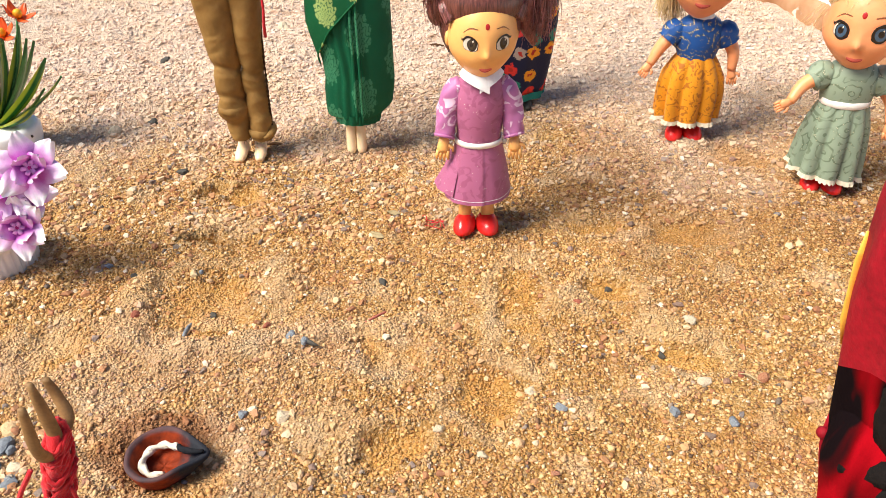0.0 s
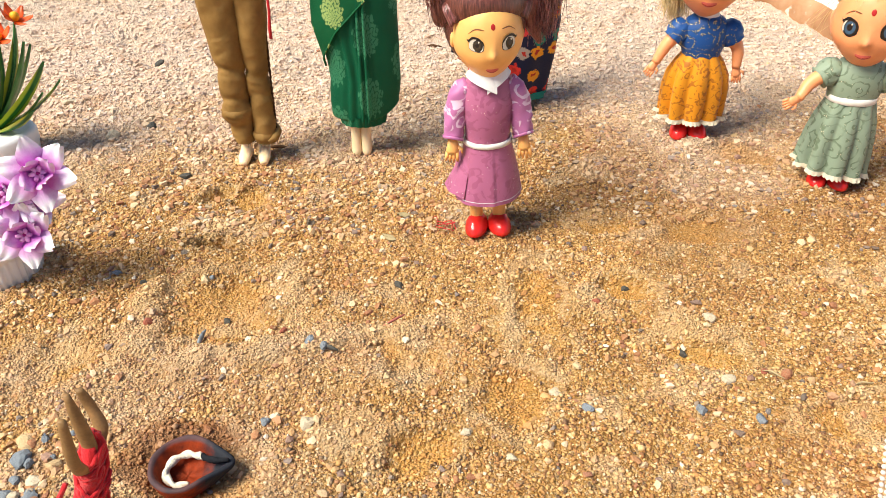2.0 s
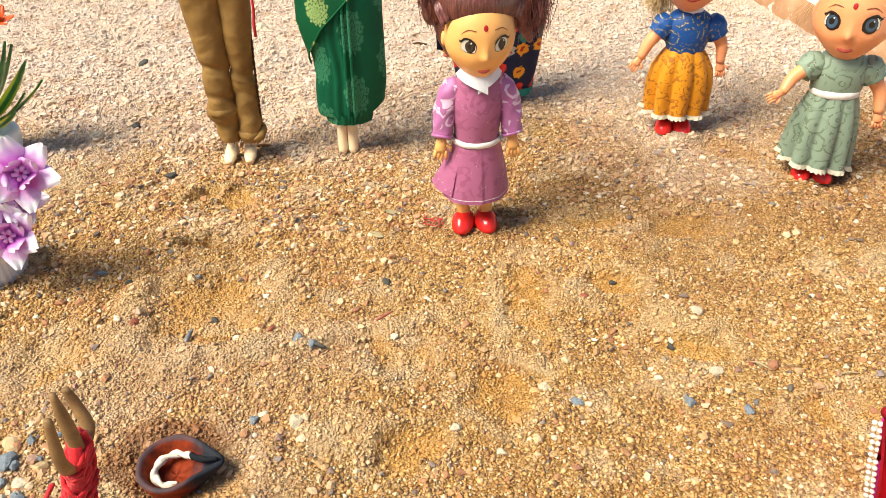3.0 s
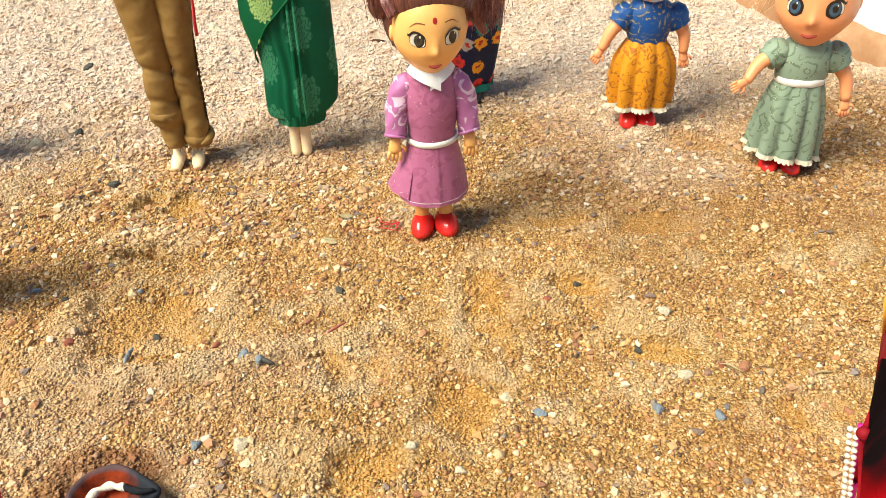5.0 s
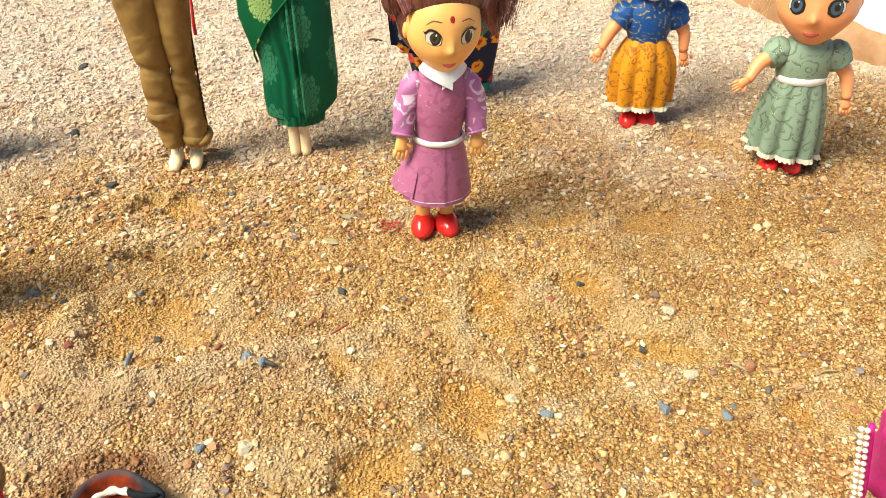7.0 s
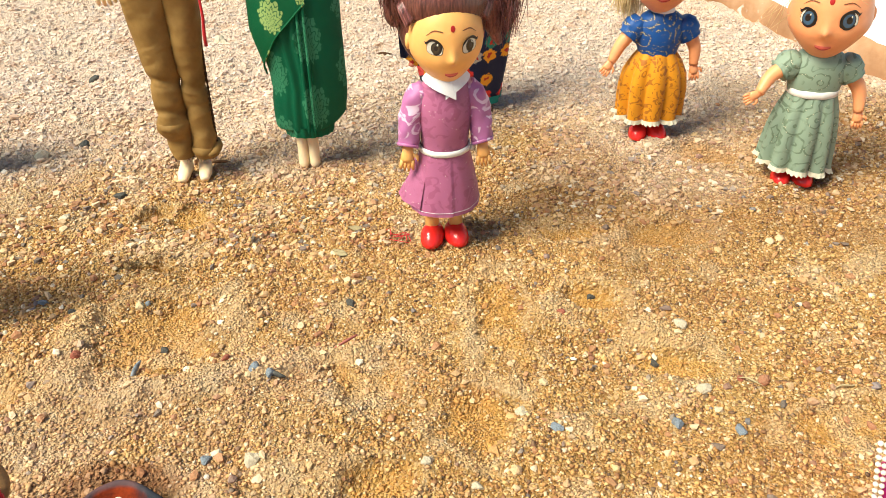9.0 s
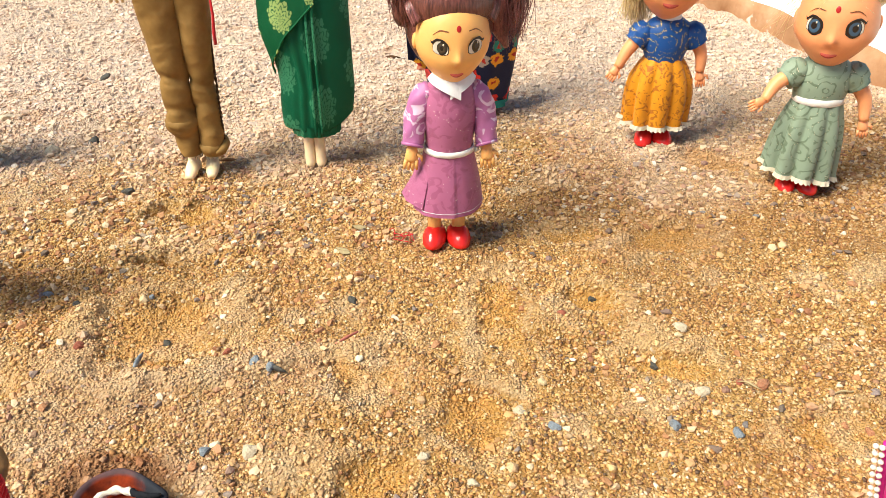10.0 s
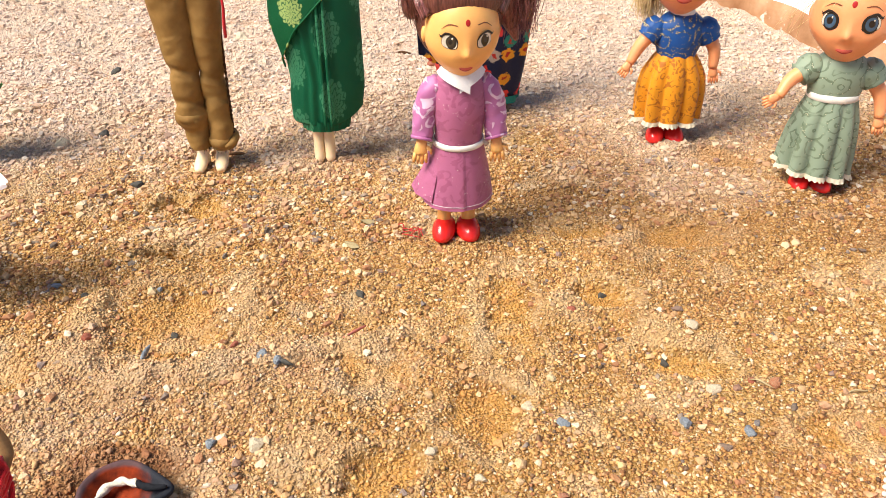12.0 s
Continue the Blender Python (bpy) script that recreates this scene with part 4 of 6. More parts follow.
def frock_doll(name, m, label, bodice, skirt_mat, belt, k, flare, fall, askew, waist, arms, head_k, head_z, yaw, roll, tilt, hair_tips, seed):
    """A doll in a long pleated skirt with a lace hem and short puffed sleeves."""
    b = Build()
    rng = random.Random(seed)
    skin = M["skin_pink"]
    shoes_and_legs(b, skin, k, 0.03)
    hem, fx, fy = flare
    rings = [(0, 0.002 * (1 - t), hem + (0.075 - hem) * t, 0.0166 * waist + (fx - 0.0166 * waist) * g, 0.0135 + (fy - 0.0135) * g) for t, g in fall]
    rings = [tuple(c * k for c in r) for r in rings]
    w = pleats(10, 0.42, 7, 0.75)
    first = len(b.v)
    b.loft([tuple(c * 0.95 if i > 2 else c for i, c in enumerate(rings[2])), tuple(c * 0.96 if i > 2 else c for i, c in enumerate(rings[1])), rings[0]], skirt_mat, 110, wave=lambda a, i: w(a, 1 - i * 0.5))
    b.loft(rings, skirt_mat, 110, wave=w)
    # gathered lace frill with a scalloped edge
    rows = []
    for q in range(5):
        row = []
        for j in range(288):
            a = 2 * math.pi * j / 288
            g = w(a, 0) * (1.004 + 0.012 * q + 0.022 * q / 4 * math.sin(52 * a + 2 * math.sin(5 * a)))
            z = hem + 0.0012 - 0.0007 * q - (0.0012 * abs(math.sin(26 * a)) * q / 4) + 0.0007 * math.sin(7 * a)
            row.append((fx * k * g * math.cos(a), (0.002 + fy * g * math.sin(a)) * k, z * k))
        rows.append(row)
    b.grid(rows, M["lace"])
    for q in range(first, len(b.v)):          # the hem hangs askew
        x, y, z = b.v[q]
        b.v[q] = (x, y, z - askew * x * max(0.0, 1 - (z - hem * k) / (0.05 * k)))
    body = [(0, 0, 0.073, 0.0176 * waist, 0.0138), (0, 0, 0.079, 0.0186 * (0.4 + 0.6 * waist), 0.0143), (0, 0, 0.087, 0.0200, 0.0152), (0, 0, 0.096, 0.0196, 0.0142), (0, 0, 0.1025, 0.0150, 0.0118), (0, 0, 0.1060, 0.0096, 0.0088)]
    b.loft([tuple(c * k for c in r) for r in body], bodice, 52, cap1=True, wave=lambda a, i: 1 + 0.012 * math.sin(8 * a + i))
    if belt:
        b.loft([tuple(c * k for c in r) for r in ((0, 0, 0.0725, 0.0175, 0.0144), (0, 0, 0.0730, 0.0181, 0.0150), (0, 0, 0.0775, 0.0180, 0.0149), (0, 0, 0.0780, 0.0172, 0.0142))], M["ribbon"], 52, wave=lambda a, i: 1 + 0.006 * math.sin(9 * a))
    b.loft([tuple(c * k for c in r) for r in ((0, 0, 0.1025, 0.0125, 0.0108), (0, 0, 0.1055, 0.0098, 0.0092), (0, 0, 0.1090, 0.0086, 0.0082))], M["white_cloth"], 30)
    b.tube([(0, 0, 0.098 * k), (0, 0, head_z - 0.018 * head_k)], [0.0068 * k, 0.0066 * k], skin, 16)
    for s, (elbow, wrist, way) in zip((-1, 1), arms):
        sh = Vector((s * 0.0165 * k, 0, 0.0960 * k))
        el, wr = Vector(elbow), Vector(wrist)
        out = (el - sh).normalized()
        # gathered puff sleeve with a frilled cuff
        line = [sh - out * 0.003, sh + out * 0.002 * k, sh + out * 0.0075 * k, sh + out * 0.0120 * k, sh + out * 0.0135 * k]
        b.tube(line, [0.0072 * k, 0.0104 * k, 0.0108 * k, 0.0080 * k, 0.0092 * k], bodice, 30, 0.95, wave=lambda a, i: 1 + 0.045 * math.sin(10 * a) + 0.03 * math.sin(3 * a + i * 1.3))
        arm = curve([sh + out * 0.006 * k, el, wr], 6)
        b.tube(arm, lerp_list((0.0058 * k, 0.0054 * k, 0.0046 * k, 0.0034 * k), len(arm)), skin, 14)
        hand(b, wr, way, skin, 0.98 * k, 0.5)
    h = Head(b, (-0.002, -0.002, head_z), head_k, skin, roll, yaw, tilt, jaw=0.24, cheek=0.10)
    h.skull()
    h.features("iris_blue", eye_h=0.20, eye_w=0.29, eye_x=0.58, eye_z=-0.02, iris_k=0.95, slant=0.03, mouth=1.3)
    bl = M["hair_blond"]
    b.ell(h.place((0, 0.0090, 0.0160)), (0.0255 * head_k, 0.0225 * head_k, 0.0190 * head_k), bl, nu=30, nv=16)
    for i in range(40):
        a = math.pi * (i + 0.5) / 40
        x = -math.cos(a)
        p = [(x * 0.021, -0.0080 + 0.006 * x * x, 0.0205 - 0.010 * x * x), (x * 0.0245, 0.002, 0.0280 - 0.010 * x * x), (x * 0.021, 0.018, 0.0290 - 0.008 * x * x)]
        pts = curve([h.place(q) for q in p], 5)
        b.tube(pts, lerp_list((0.0006 * head_k, 0.0013 * head_k, 0.0010 * head_k), len(pts)), bl, 5)
    if hair_tips:
        h.strands([(-0.018, 0.010, 0.02), (-0.021, 0.006, 0.012)], hair_tips, 260, [bl], rng, 0.00040, 0.003, 0.003)
    # fly-away hairs across the brow and past the shoulder
    h.strands([(-0.014, -0.010, 0.021), (0.006, -0.012, 0.021)], [(-0.032, -0.012, -0.014), (-0.006, -0.0195, 0.008), (0.014, -0.018, 0.010), (-0.036, -0.008, -0.006)], 16, [bl], rng, 0.00016, 0.002, 0.004)
    ob = new(name, b.mesh(name))
    ob.matrix_basis = m
    return tagged(ob, label, "doll")


def small_head(b, c, k, skin, hair, yaw=0):
    """The small head of a fashion doll with swept-back hair."""
    h = Head(b, c, k, skin, yaw=yaw)
    h.skull()
    h.features("iris_brown", eye_h=0.12, eye_w=0.16, eye_x=0.42, eye_z=0.0)
    b.ell(h.place((0, 0.0085, 0.0085)), (0.0245 * k, 0.0215 * k, 0.0240 * k), hair, nu=24, nv=14)
    return h


def fashion_torso(b, x, y, hip, cloth, skin, hair, wide=1.0, arms=True):
    """Waist, chest, arms and head above a fashion doll's hips, at height hip."""
    b.loft([(x, y, hip, 0.0250 * wide, 0.0160), (x, y, hip + 0.020, 0.0205 * wide, 0.0135), (x, y, hip + 0.045, 0.0265 * wide, 0.0165), (x, y, hip + 0.062, 0.0270 * wide, 0.0140), (x, y, hip + 0.072, 0.0130, 0.0100), (x, y, hip + 0.078, 0.0070, 0.0070)], cloth, 32, True, True, wave=lambda a, i: 1 + 0.02 * math.sin(6 * a + i))
    b.tube([(x, y, hip + 0.074), (x, y, hip + 0.094)], [0.0062, 0.0060], skin, 12)
    small_head(b, (x, y - 0.001, hip + 0.108), 0.72, skin, hair)


def trouser_doll():
    b = Build()
    skin = M["skin_pale"]
    rng = random.Random(8)
    bx, by = -0.1165, 0.586
    kh = M["khaki"]

    def leg(line, rads, fold, seed):
        pts = curve(line, 12)
        r = lerp_list(rads, len(pts))

        def wave(a, i):
            t = i / (len(pts) - 1)
            return 1 + 0.04 * math.sin(2 * a + 9 * t + seed) * (0.4 + t) + 0.045 * t * math.sin(30 * t + 2.4 * math.sin(a + seed)) + 0.018 * math.sin(4 * a + 34 * t) - 0.16 * math.exp(-((t - 0.46 - 0.03 * math.sin(a + seed)) / 0.022) ** 2) - 0.13 * math.exp(-((t - 0.62 - 0.05 * math.sin(a)) / 0.018) ** 2)
        b.tube(pts, r, kh, 26, 1.0, False, wave)
        return pts

    one = leg([(-0.1215, by, 0.155), (-0.1215, by, 0.130), (-0.1212, by - 0.001, 0.104), (-0.1208, by, 0.082), (-0.1210, by - 0.001, 0.058), (-0.1212, by - 0.001, 0.044), (-0.1206, by, 0.034), (-0.1202, by, 0.0185)], (0.0165, 0.0150, 0.0128, 0.0120, 0.0108, 0.0122, 0.0092, 0.0080), 1, 0.3)
    two = leg([(-0.0985, by + 0.001, 0.155), (-0.0995, by + 0.001, 0.130), (-0.1005, by, 0.104), (-0.1018, by + 0.001, 0.080), (-0.1022, by, 0.060), (-0.1026, by, 0.044), (-0.1030, by, 0.032), (-0.1035, by, 0.0185)], (0.0145, 0.0125, 0.0112, 0.0095, 0.0088, 0.0088, 0.0096, 0.0092), 1, 1.9)
    # rolled, frayed cuffs
    for cx, r0, z in ((-0.1212, 0.0124, 0.0460), (-0.1033, 0.0100, 0.0250)):
        b.loft([(cx, by, z - 0.0045, r0 * 0.9, r0 * 0.9), (cx, by, z - 0.003, r0 * 1.06, r0 * 1.06), (cx, by, z + 0.0015, r0 * 1.08, r0 * 1.08), (cx, by, z + 0.003, r0 * 0.93, r0 * 0.93)], kh, 30, wave=lambda a, i: 1 + 0.07 * math.sin(3 * a + i * 0.6) + 0.03 * math.sin(11 * a))
    b.tube(curve([(-0.1000, by - 0.0095, 0.0215), (-0.0945, by - 0.0070, 0.0240), (-0.0930, by - 0.001, 0.0270), (-0.0945, by + 0.005, 0.0290)], 5), lerp_list((0.0012, 0.0030, 0.0034, 0.0015), 16), kh, 10, 0.7)
    for i in range(60):
        a = rng.random() * 6.283
        c, r = ((-0.1202, 0.0080) if i % 2 else (-0.1035, 0.0092))
        p = Vector((c + r * math.cos(a), by + r * math.sin(a), 0.0195))
        b.tube([p, p + Vector((rng.gauss(0, 0.0010), rng.gauss(0, 0.001), -0.0018 - 0.002 * rng.random()))], [0.00022, 0.0001], M["khaki_dark"], 3)
    # side seams
    for pts, r, s in ((two, 0.0102, 1),):
        b.tube([p + Vector((s * r * (1.05 - 0.18 * i / len(pts)), -0.002, 0)) for i, p in enumerate(pts[2:-2])], [0.0008 + 0.0004 * math.sin(i * 2.3) for i in range(len(pts) - 4)], M["khaki_dark"], 5)
    b.loft([(bx + 0.007, by, 0.146, 0.0270, 0.0160), (bx + 0.007, by, 0.158, 0.0280, 0.0170), (bx + 0.007, by, 0.172, 0.0260, 0.0160)], kh, 32, True, True)
    # bare feet
    for fx, fy in ((-0.1212, 0.589), (-0.1078, 0.590)):
        toe = -0.0015 if fx < -0.115 else 0.0015
        foot = curve([(fx, fy + 0.004, 0.028), (fx, fy + 0.003, 0.016), (fx + toe * 0.3, fy + 0.0005, 0.0085), (fx + toe * 0.7, fy - 0.0075, 0.0052), (fx + toe, fy - 0.0150, 0.0028)], 5)
        b.tube(foot, lerp_list((0.0044, 0.0042, 0.0045, 0.0050, 0.0049, 0.0030), len(foot)), skin, 18, 0.75)
        b.ell((fx, fy + 0.0035, 0.0052), (0.0042, 0.0046, 0.0050), skin, nu=14, nv=9)
    fashion_torso(b, bx + 0.007, by, 0.168, M["shirt"], skin, M["hair_black"], 1.1)
    for s in (-1, 1):
        arm = curve([(bx + 0.007 + s * 0.030, by, 0.226), (bx + 0.007 + s * 0.036, by, 0.190), (bx + 0.004 + s * 0.034, by - 0.004, 0.152)], 5)
        b.tube(arm, lerp_list((0.0085, 0.0070, 0.0048), len(arm)), M["shirt"] if s > 0 else skin, 14)
        hand(b, arm[-1], (0.15 * -s, -0.1, -1), skin, 1.5)
    # red thread that hangs from the waist
    b.tube([(-0.0838, 0.578, 0.150), (-0.0835, 0.576, 0.124), (-0.0850, 0.576, 0.112), (-0.0852, 0.576, 0.104)], [0.0007, 0.0010, 0.0012, 0.0012], M["red_thread"], 7)
    ob = new("trouser_doll", b.mesh("trouser_doll"))
    return tagged(ob, "tall barefoot doll in creased brown trousers with frayed cuffs", "doll")


def sari_doll():
    b = Build()
    skin = M["skin_pale"]
    cy = 0.594
    prof = [(-0.0235, 0.0285, 0.0262), (-0.0235, 0.0300, 0.0265), (-0.0235, 0.035, 0.0267), (-0.0230, 0.044, 0.0270), (-0.0222, 0.056, 0.0272), (-0.0212, 0.066, 0.0268), (-0.0215, 0.080, 0.0272), (-0.0230, 0.096, 0.0290), (-0.0245, 0.110, 0.0305), (-0.0235, 0.130, 0.0300), (-0.0230, 0.155, 0.0280), (-0.0230, 0.172, 0.0240)]

    def wave(a, i):
        f = math.cos(a + math.pi / 2)          # 1 at the front
        fold = 0.055 * math.sin(a * 22) * math.exp(-((a - 4.55) / 0.42) ** 2)
        return 1 + fold + 0.012 * math.sin(5 * a + i * 0.5) + 0.03 * max(0, f) * math.sin(i * 0.4)
    rings = [(x, cy, z, r, r * min(0.62, 0.46 + 3.2 * (z - 0.0285))) for x, z, r in prof]
    first = len(b.v)
    b.loft([(x, cy, z + 0.012, r * 0.9, r * 0.38) for x, z, r in prof[:1]] + rings, M["sari"], 120, False, True, wave)
    # the hem hangs askew, higher at one side, and frays
    for k in range(first, len(b.v)):
        x, y, z = b.v[k]
        low = max(0.0, 1 - (z - 0.028) / 0.035)
        side = max(0.0, (x + 0.020) / 0.020)
        b.v[k] = (x, y, z + low * (0.0048 + 0.0095 * side ** 1.6 + 0.0022 * max(0.0, (-0.030 - x) / 0.02)))
    # frayed under-hem
    b.loft([(-0.0255, cy, 0.0285, 0.0170, 0.0125), (-0.0255, cy, 0.0370, 0.0185, 0.0135)], M["sari"], 90, wave=lambda a, i: 1 + 0.04 * math.sin(17 * a) + 0.02 * math.sin(41 * a))
    # front pleats that stand proud
    for k, x in enumerate((-0.0225, -0.0180)):
        line = curve([(x - 0.002, cy - 0.0150, 0.031), (x - 0.001, cy - 0.0182, 0.060), (x, cy - 0.0196, 0.100), (x + 0.001, cy - 0.0196, 0.150)], 6)
        b.tube(line, lerp_list((0.0009, 0.0013, 0.0012, 0.0010), len(line)), M["sari"], 10, 0.6)
    # the end of the cloth, wrapped over from one hip and cut on the slant
    rows = []
    for i in range(16):
        t = i / 15
        row = []
        for j in range(22):
            a = radians(175 + 110 * j / 21)
            low = 0.070 + 0.060 * (j / 21) ** 1.1 + (0.010 if j < 3 else 0) * (3 - j) / 3
            z = low + (0.172 - low) * t
            r = float(np.interp(z, [p[1] for p in prof], [p[2] for p in prof])) + 0.0022
            x = float(np.interp(z, [p[1] for p in prof], [p[0] for p in prof]))
            g = 1 + 0.03 * math.sin(9 * a + 3 * t)
            row.append((x + r * g * math.cos(a) - 0.0008, cy + r * 0.64 * g * math.sin(a), z))
        rows.append(row)
    b.grid(rows, M["sari_gold"], False)
    edge = [Vector(p) for p in rows[0]]
    b.tube(edge, [0.0007] * len(edge), M["sari_gold"], 6)
    # feet on tiptoe
    for s in (-1, 1):
        x = -0.0290 + s * 0.0041
        b.tube([(x, cy + 0.002, 0.034), (x, cy + 0.001, 0.020), (x, cy - 0.001, 0.009), (x, cy - 0.003, 0.0030), (x, cy - 0.006, 0.0012)], [0.0045, 0.0040, 0.0041, 0.0040, 0.0022], skin, 14)
    fashion_torso(b, -0.0230, cy, 0.168, M["sari"], skin, M["hair_black"], 0.95)
    for s in (-1, 1):
        arm = curve([(-0.023 + s * 0.026, cy, 0.226), (-0.023 + s * 0.034, cy - 0.002, 0.198), (-0.023 + s * 0.030, cy - 0.010, 0.172)], 5)
        b.tube(arm, lerp_list((0.0070, 0.0050, 0.0036), len(arm)), skin, 12)
        hand(b, arm[-1], (0, -0.3, -1), skin, 1.1)
    ob = new("green_sari_doll", b.mesh("green_sari_doll"))
    return tagged(ob, "tall barefoot doll wrapped in bottle green brocade sari", "doll")


def navy_doll():
    b = Build()
    skin = M["skin_pale"]
    cx, cy = 0.0985, 0.682
    prof = [(0.010, 0.0320), (0.020, 0.0335), (0.045, 0.0385), (0.075, 0.0425), (0.100, 0.0420), (0.130, 0.0340), (0.165, 0.0260)]
    wave = lambda a, i: 1 + 0.05 * math.sin(9 * a) * (1 - i / 8) + 0.015 * math.sin(4 * a + i)
    b.loft([(cx, cy, 0.03, 0.030, 0.020)] + [(cx, cy, z, r, r * 0.62) for z, r in prof], M["navy"], 90, False, True, wave)
    b.loft([(cx, cy, 0.009, 0.0322, 0.0200), (cx, cy, 0.0125, 0.0326, 0.0203), (cx, cy, 0.016, 0.0332, 0.0207)], M["teal"], 90, wave=lambda a, i: wave(a, 0) * 1.006)
    # a shawl end that hangs at the side
    rows = []
    for i in range(10):
        t = i / 9
        rows.append([(0.046 + 0.022 * j / 8 - 0.004 * t, cy - 0.024 + 0.003 * math.sin(j * 1.2 + 2 * t) - 0.004 * (1 - t), 0.060 + 0.10 * t - 0.012 * j / 8 * (1 - t)) for j in range(9)])
    b.grid(rows, M["navy"], False)
    b.grid([[(p[0], p[1] + 0.0012, p[2]) for p in r] for r in rows], M["navy"], False)
    for s in (-1, 1):
        x = cx + 0.012 + s * 0.006
        b.tube([(x, cy - 0.004, 0.03), (x, cy - 0.005, 0.010), (x, cy - 0.010, 0.003), (x, cy - 0.018, 0.002)], [0.0045, 0.0045, 0.0042, 0.0025], M["dark_bit"], 12)
    fashion_torso(b, cx, cy, 0.162, M["navy"], skin, M["hair_black"], 0.95)
    for s in (-1, 1):
        arm = curve([(cx + s * 0.026, cy, 0.220), (cx + s * 0.036, cy, 0.190), (cx + s * 0.036, cy - 0.008, 0.160)], 5)
        b.tube(arm, lerp_list((0.0070, 0.0050, 0.0036), len(arm)), skin, 12)
        hand(b, arm[-1], (0, -0.2, -1), skin, 1.1)
    ob = new("navy_skirt_doll", b.mesh("navy_skirt_doll"))
    return tagged(ob, "tall doll in navy floral skirt with teal hem", "doll")


def veiled_doll():
    """The doll next to the camera, seen from behind, leaning: veil, dark hair, shawl and magenta skirt."""
    b = Build()
    skin = M["skin"]
    upper = [(0.190, 0.178, -0.004, 0.0215), (0.189, 0.177, 0.030, 0.0190), (0.186, 0.176, 0.060, 0.0190), (0.184, 0.176, 0.078, 0.0200), (0.184, 0.177, 0.095, 0.0215), (0.184, 0.180, 0.114, 0.0240), (0.185, 0.185, 0.130, 0.0220), (0.186, 0.190, 0.146, 0.0140)]
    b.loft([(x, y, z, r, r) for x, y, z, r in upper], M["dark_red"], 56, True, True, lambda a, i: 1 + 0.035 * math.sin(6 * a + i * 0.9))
    # head and hair
    b.ell((0.1865, 0.1925, 0.174), (0.0205, 0.0205, 0.0250), skin, nu=26, nv=16)
    b.ell((0.1855, 0.1885, 0.174), (0.0212, 0.0200, 0.0255), M["soft_black"], nu=26, nv=16)
    b.tube(curve([(0.177, 0.181, 0.164), (0.175, 0.176, 0.142), (0.182, 0.171, 0.122), (0.190, 0.166, 0.104)], 6), lerp_list((0.0125, 0.0110, 0.0075, 0.003), 19), M["soft_black"], 16, wave=lambda a, i: 1 + 0.08 * math.sin(7 * a + i))
    # veil over the head, cut on the slant
    rows = []
    for i in range(16):
        t = i / 15
        row = []
        for j in range(40):
            a = radians(132 + 236 * j / 39)
            low = 0.088 + 0.030 * math.sin(math.pi * min(1, max(0, (j - 2) / 26)))
            z = 0.2310 + (low - 0.2310) * t
            q = (0.2310 - z) / 0.030
            r = 0.0290 * min(1, max(0.02, q)) ** 0.36 * (1 + 0.03 * math.sin(8 * a + 5 * t)) - 0.0030 * t - 0.0090 * max(0.0, (t - 0.50) / 0.50)
            row.append((0.1855 + r * math.cos(a), 0.1905 + r * math.sin(a), z))
        rows.append(row)
    b.grid(rows[:11], M["crimson"], False)
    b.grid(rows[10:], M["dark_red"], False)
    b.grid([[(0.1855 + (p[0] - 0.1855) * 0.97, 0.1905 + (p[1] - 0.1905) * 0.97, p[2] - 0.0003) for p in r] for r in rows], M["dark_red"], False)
    edge = [Vector(r[2]) for r in rows]
    b.tube([p + Vector((-0.0008, -0.0008, 0)) for p in edge[5:10]], [0.0004, 0.0014, 0.0009, 0.0013, 0.0003], M["gold"], 8, 0.4)
    # shawl edge with a gold border and a bead
    line = curve([(0.1685, 0.2010, 0.130), (0.1660, 0.1975, 0.114), (0.1680, 0.1930, 0.098), (0.1700, 0.1900, 0.080), (0.1720, 0.1890, 0.060), (0.1730, 0.1880, 0.030)], 5)
    b.tube(line, lerp_list((0.0010, 0.0018, 0.0018, 0.0014), len(line)), M["crimson"], 8, 0.6)
    b.tube([p + Vector((0.0012, -0.0070, -0.002)) for p in line[9:19]], lerp_list((0.0006, 0.0018, 0.0018, 0.0006), 10), M["gold"], 8, 0.6)
    b.ell((0.1640, 0.1960, 0.1165), (0.0020, 0.0020, 0.0020), M["crimson"], nu=12, nv=8)
    b.tube(curve([(0.204, 0.162, 0.158), (0.190, 0.159, 0.148), (0.173, 0.166, 0.134), (0.163, 0.181, 0.119)], 5), lerp_list((0.008, 0.0065, 0.0050, 0.002), 16), M["soft_black"], 12, wave=lambda a, i: 1 + 0.12 * math.sin(3 * a + i))
    # a black band and the arm
    b.tube(curve([(0.172, 0.168, 0.128), (0.167, 0.170, 0.108), (0.170, 0.168, 0.086), (0.174, 0.166, 0.060)], 5), lerp_list((0.004, 0.0050, 0.0040, 0.003), 16), M["soft_black"], 10)
    arm = curve([(0.196, 0.162, 0.126), (0.188, 0.156, 0.104), (0.190, 0.156, 0.078)], 5)
    b.tube(arm, lerp_list((0.0075, 0.0070, 0.0055), len(arm)), skin, 16)
    eye = Vector((0.058, 0.040, 0.298))
    b.v = [tuple(eye + (Vector(p) - eye) * 0.81 + Vector((0.0014, -0.0010, 0))) for p in b.v]
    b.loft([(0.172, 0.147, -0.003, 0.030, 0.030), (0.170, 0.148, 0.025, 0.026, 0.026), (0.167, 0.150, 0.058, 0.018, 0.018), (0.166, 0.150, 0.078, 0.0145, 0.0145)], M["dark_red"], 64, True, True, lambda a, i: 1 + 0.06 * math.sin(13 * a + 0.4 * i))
    ob = new("red_veil_doll", b.mesh("red_veil_doll"))
    return tagged(ob, "doll in crimson veil and dark red shawl with gold border", "doll")


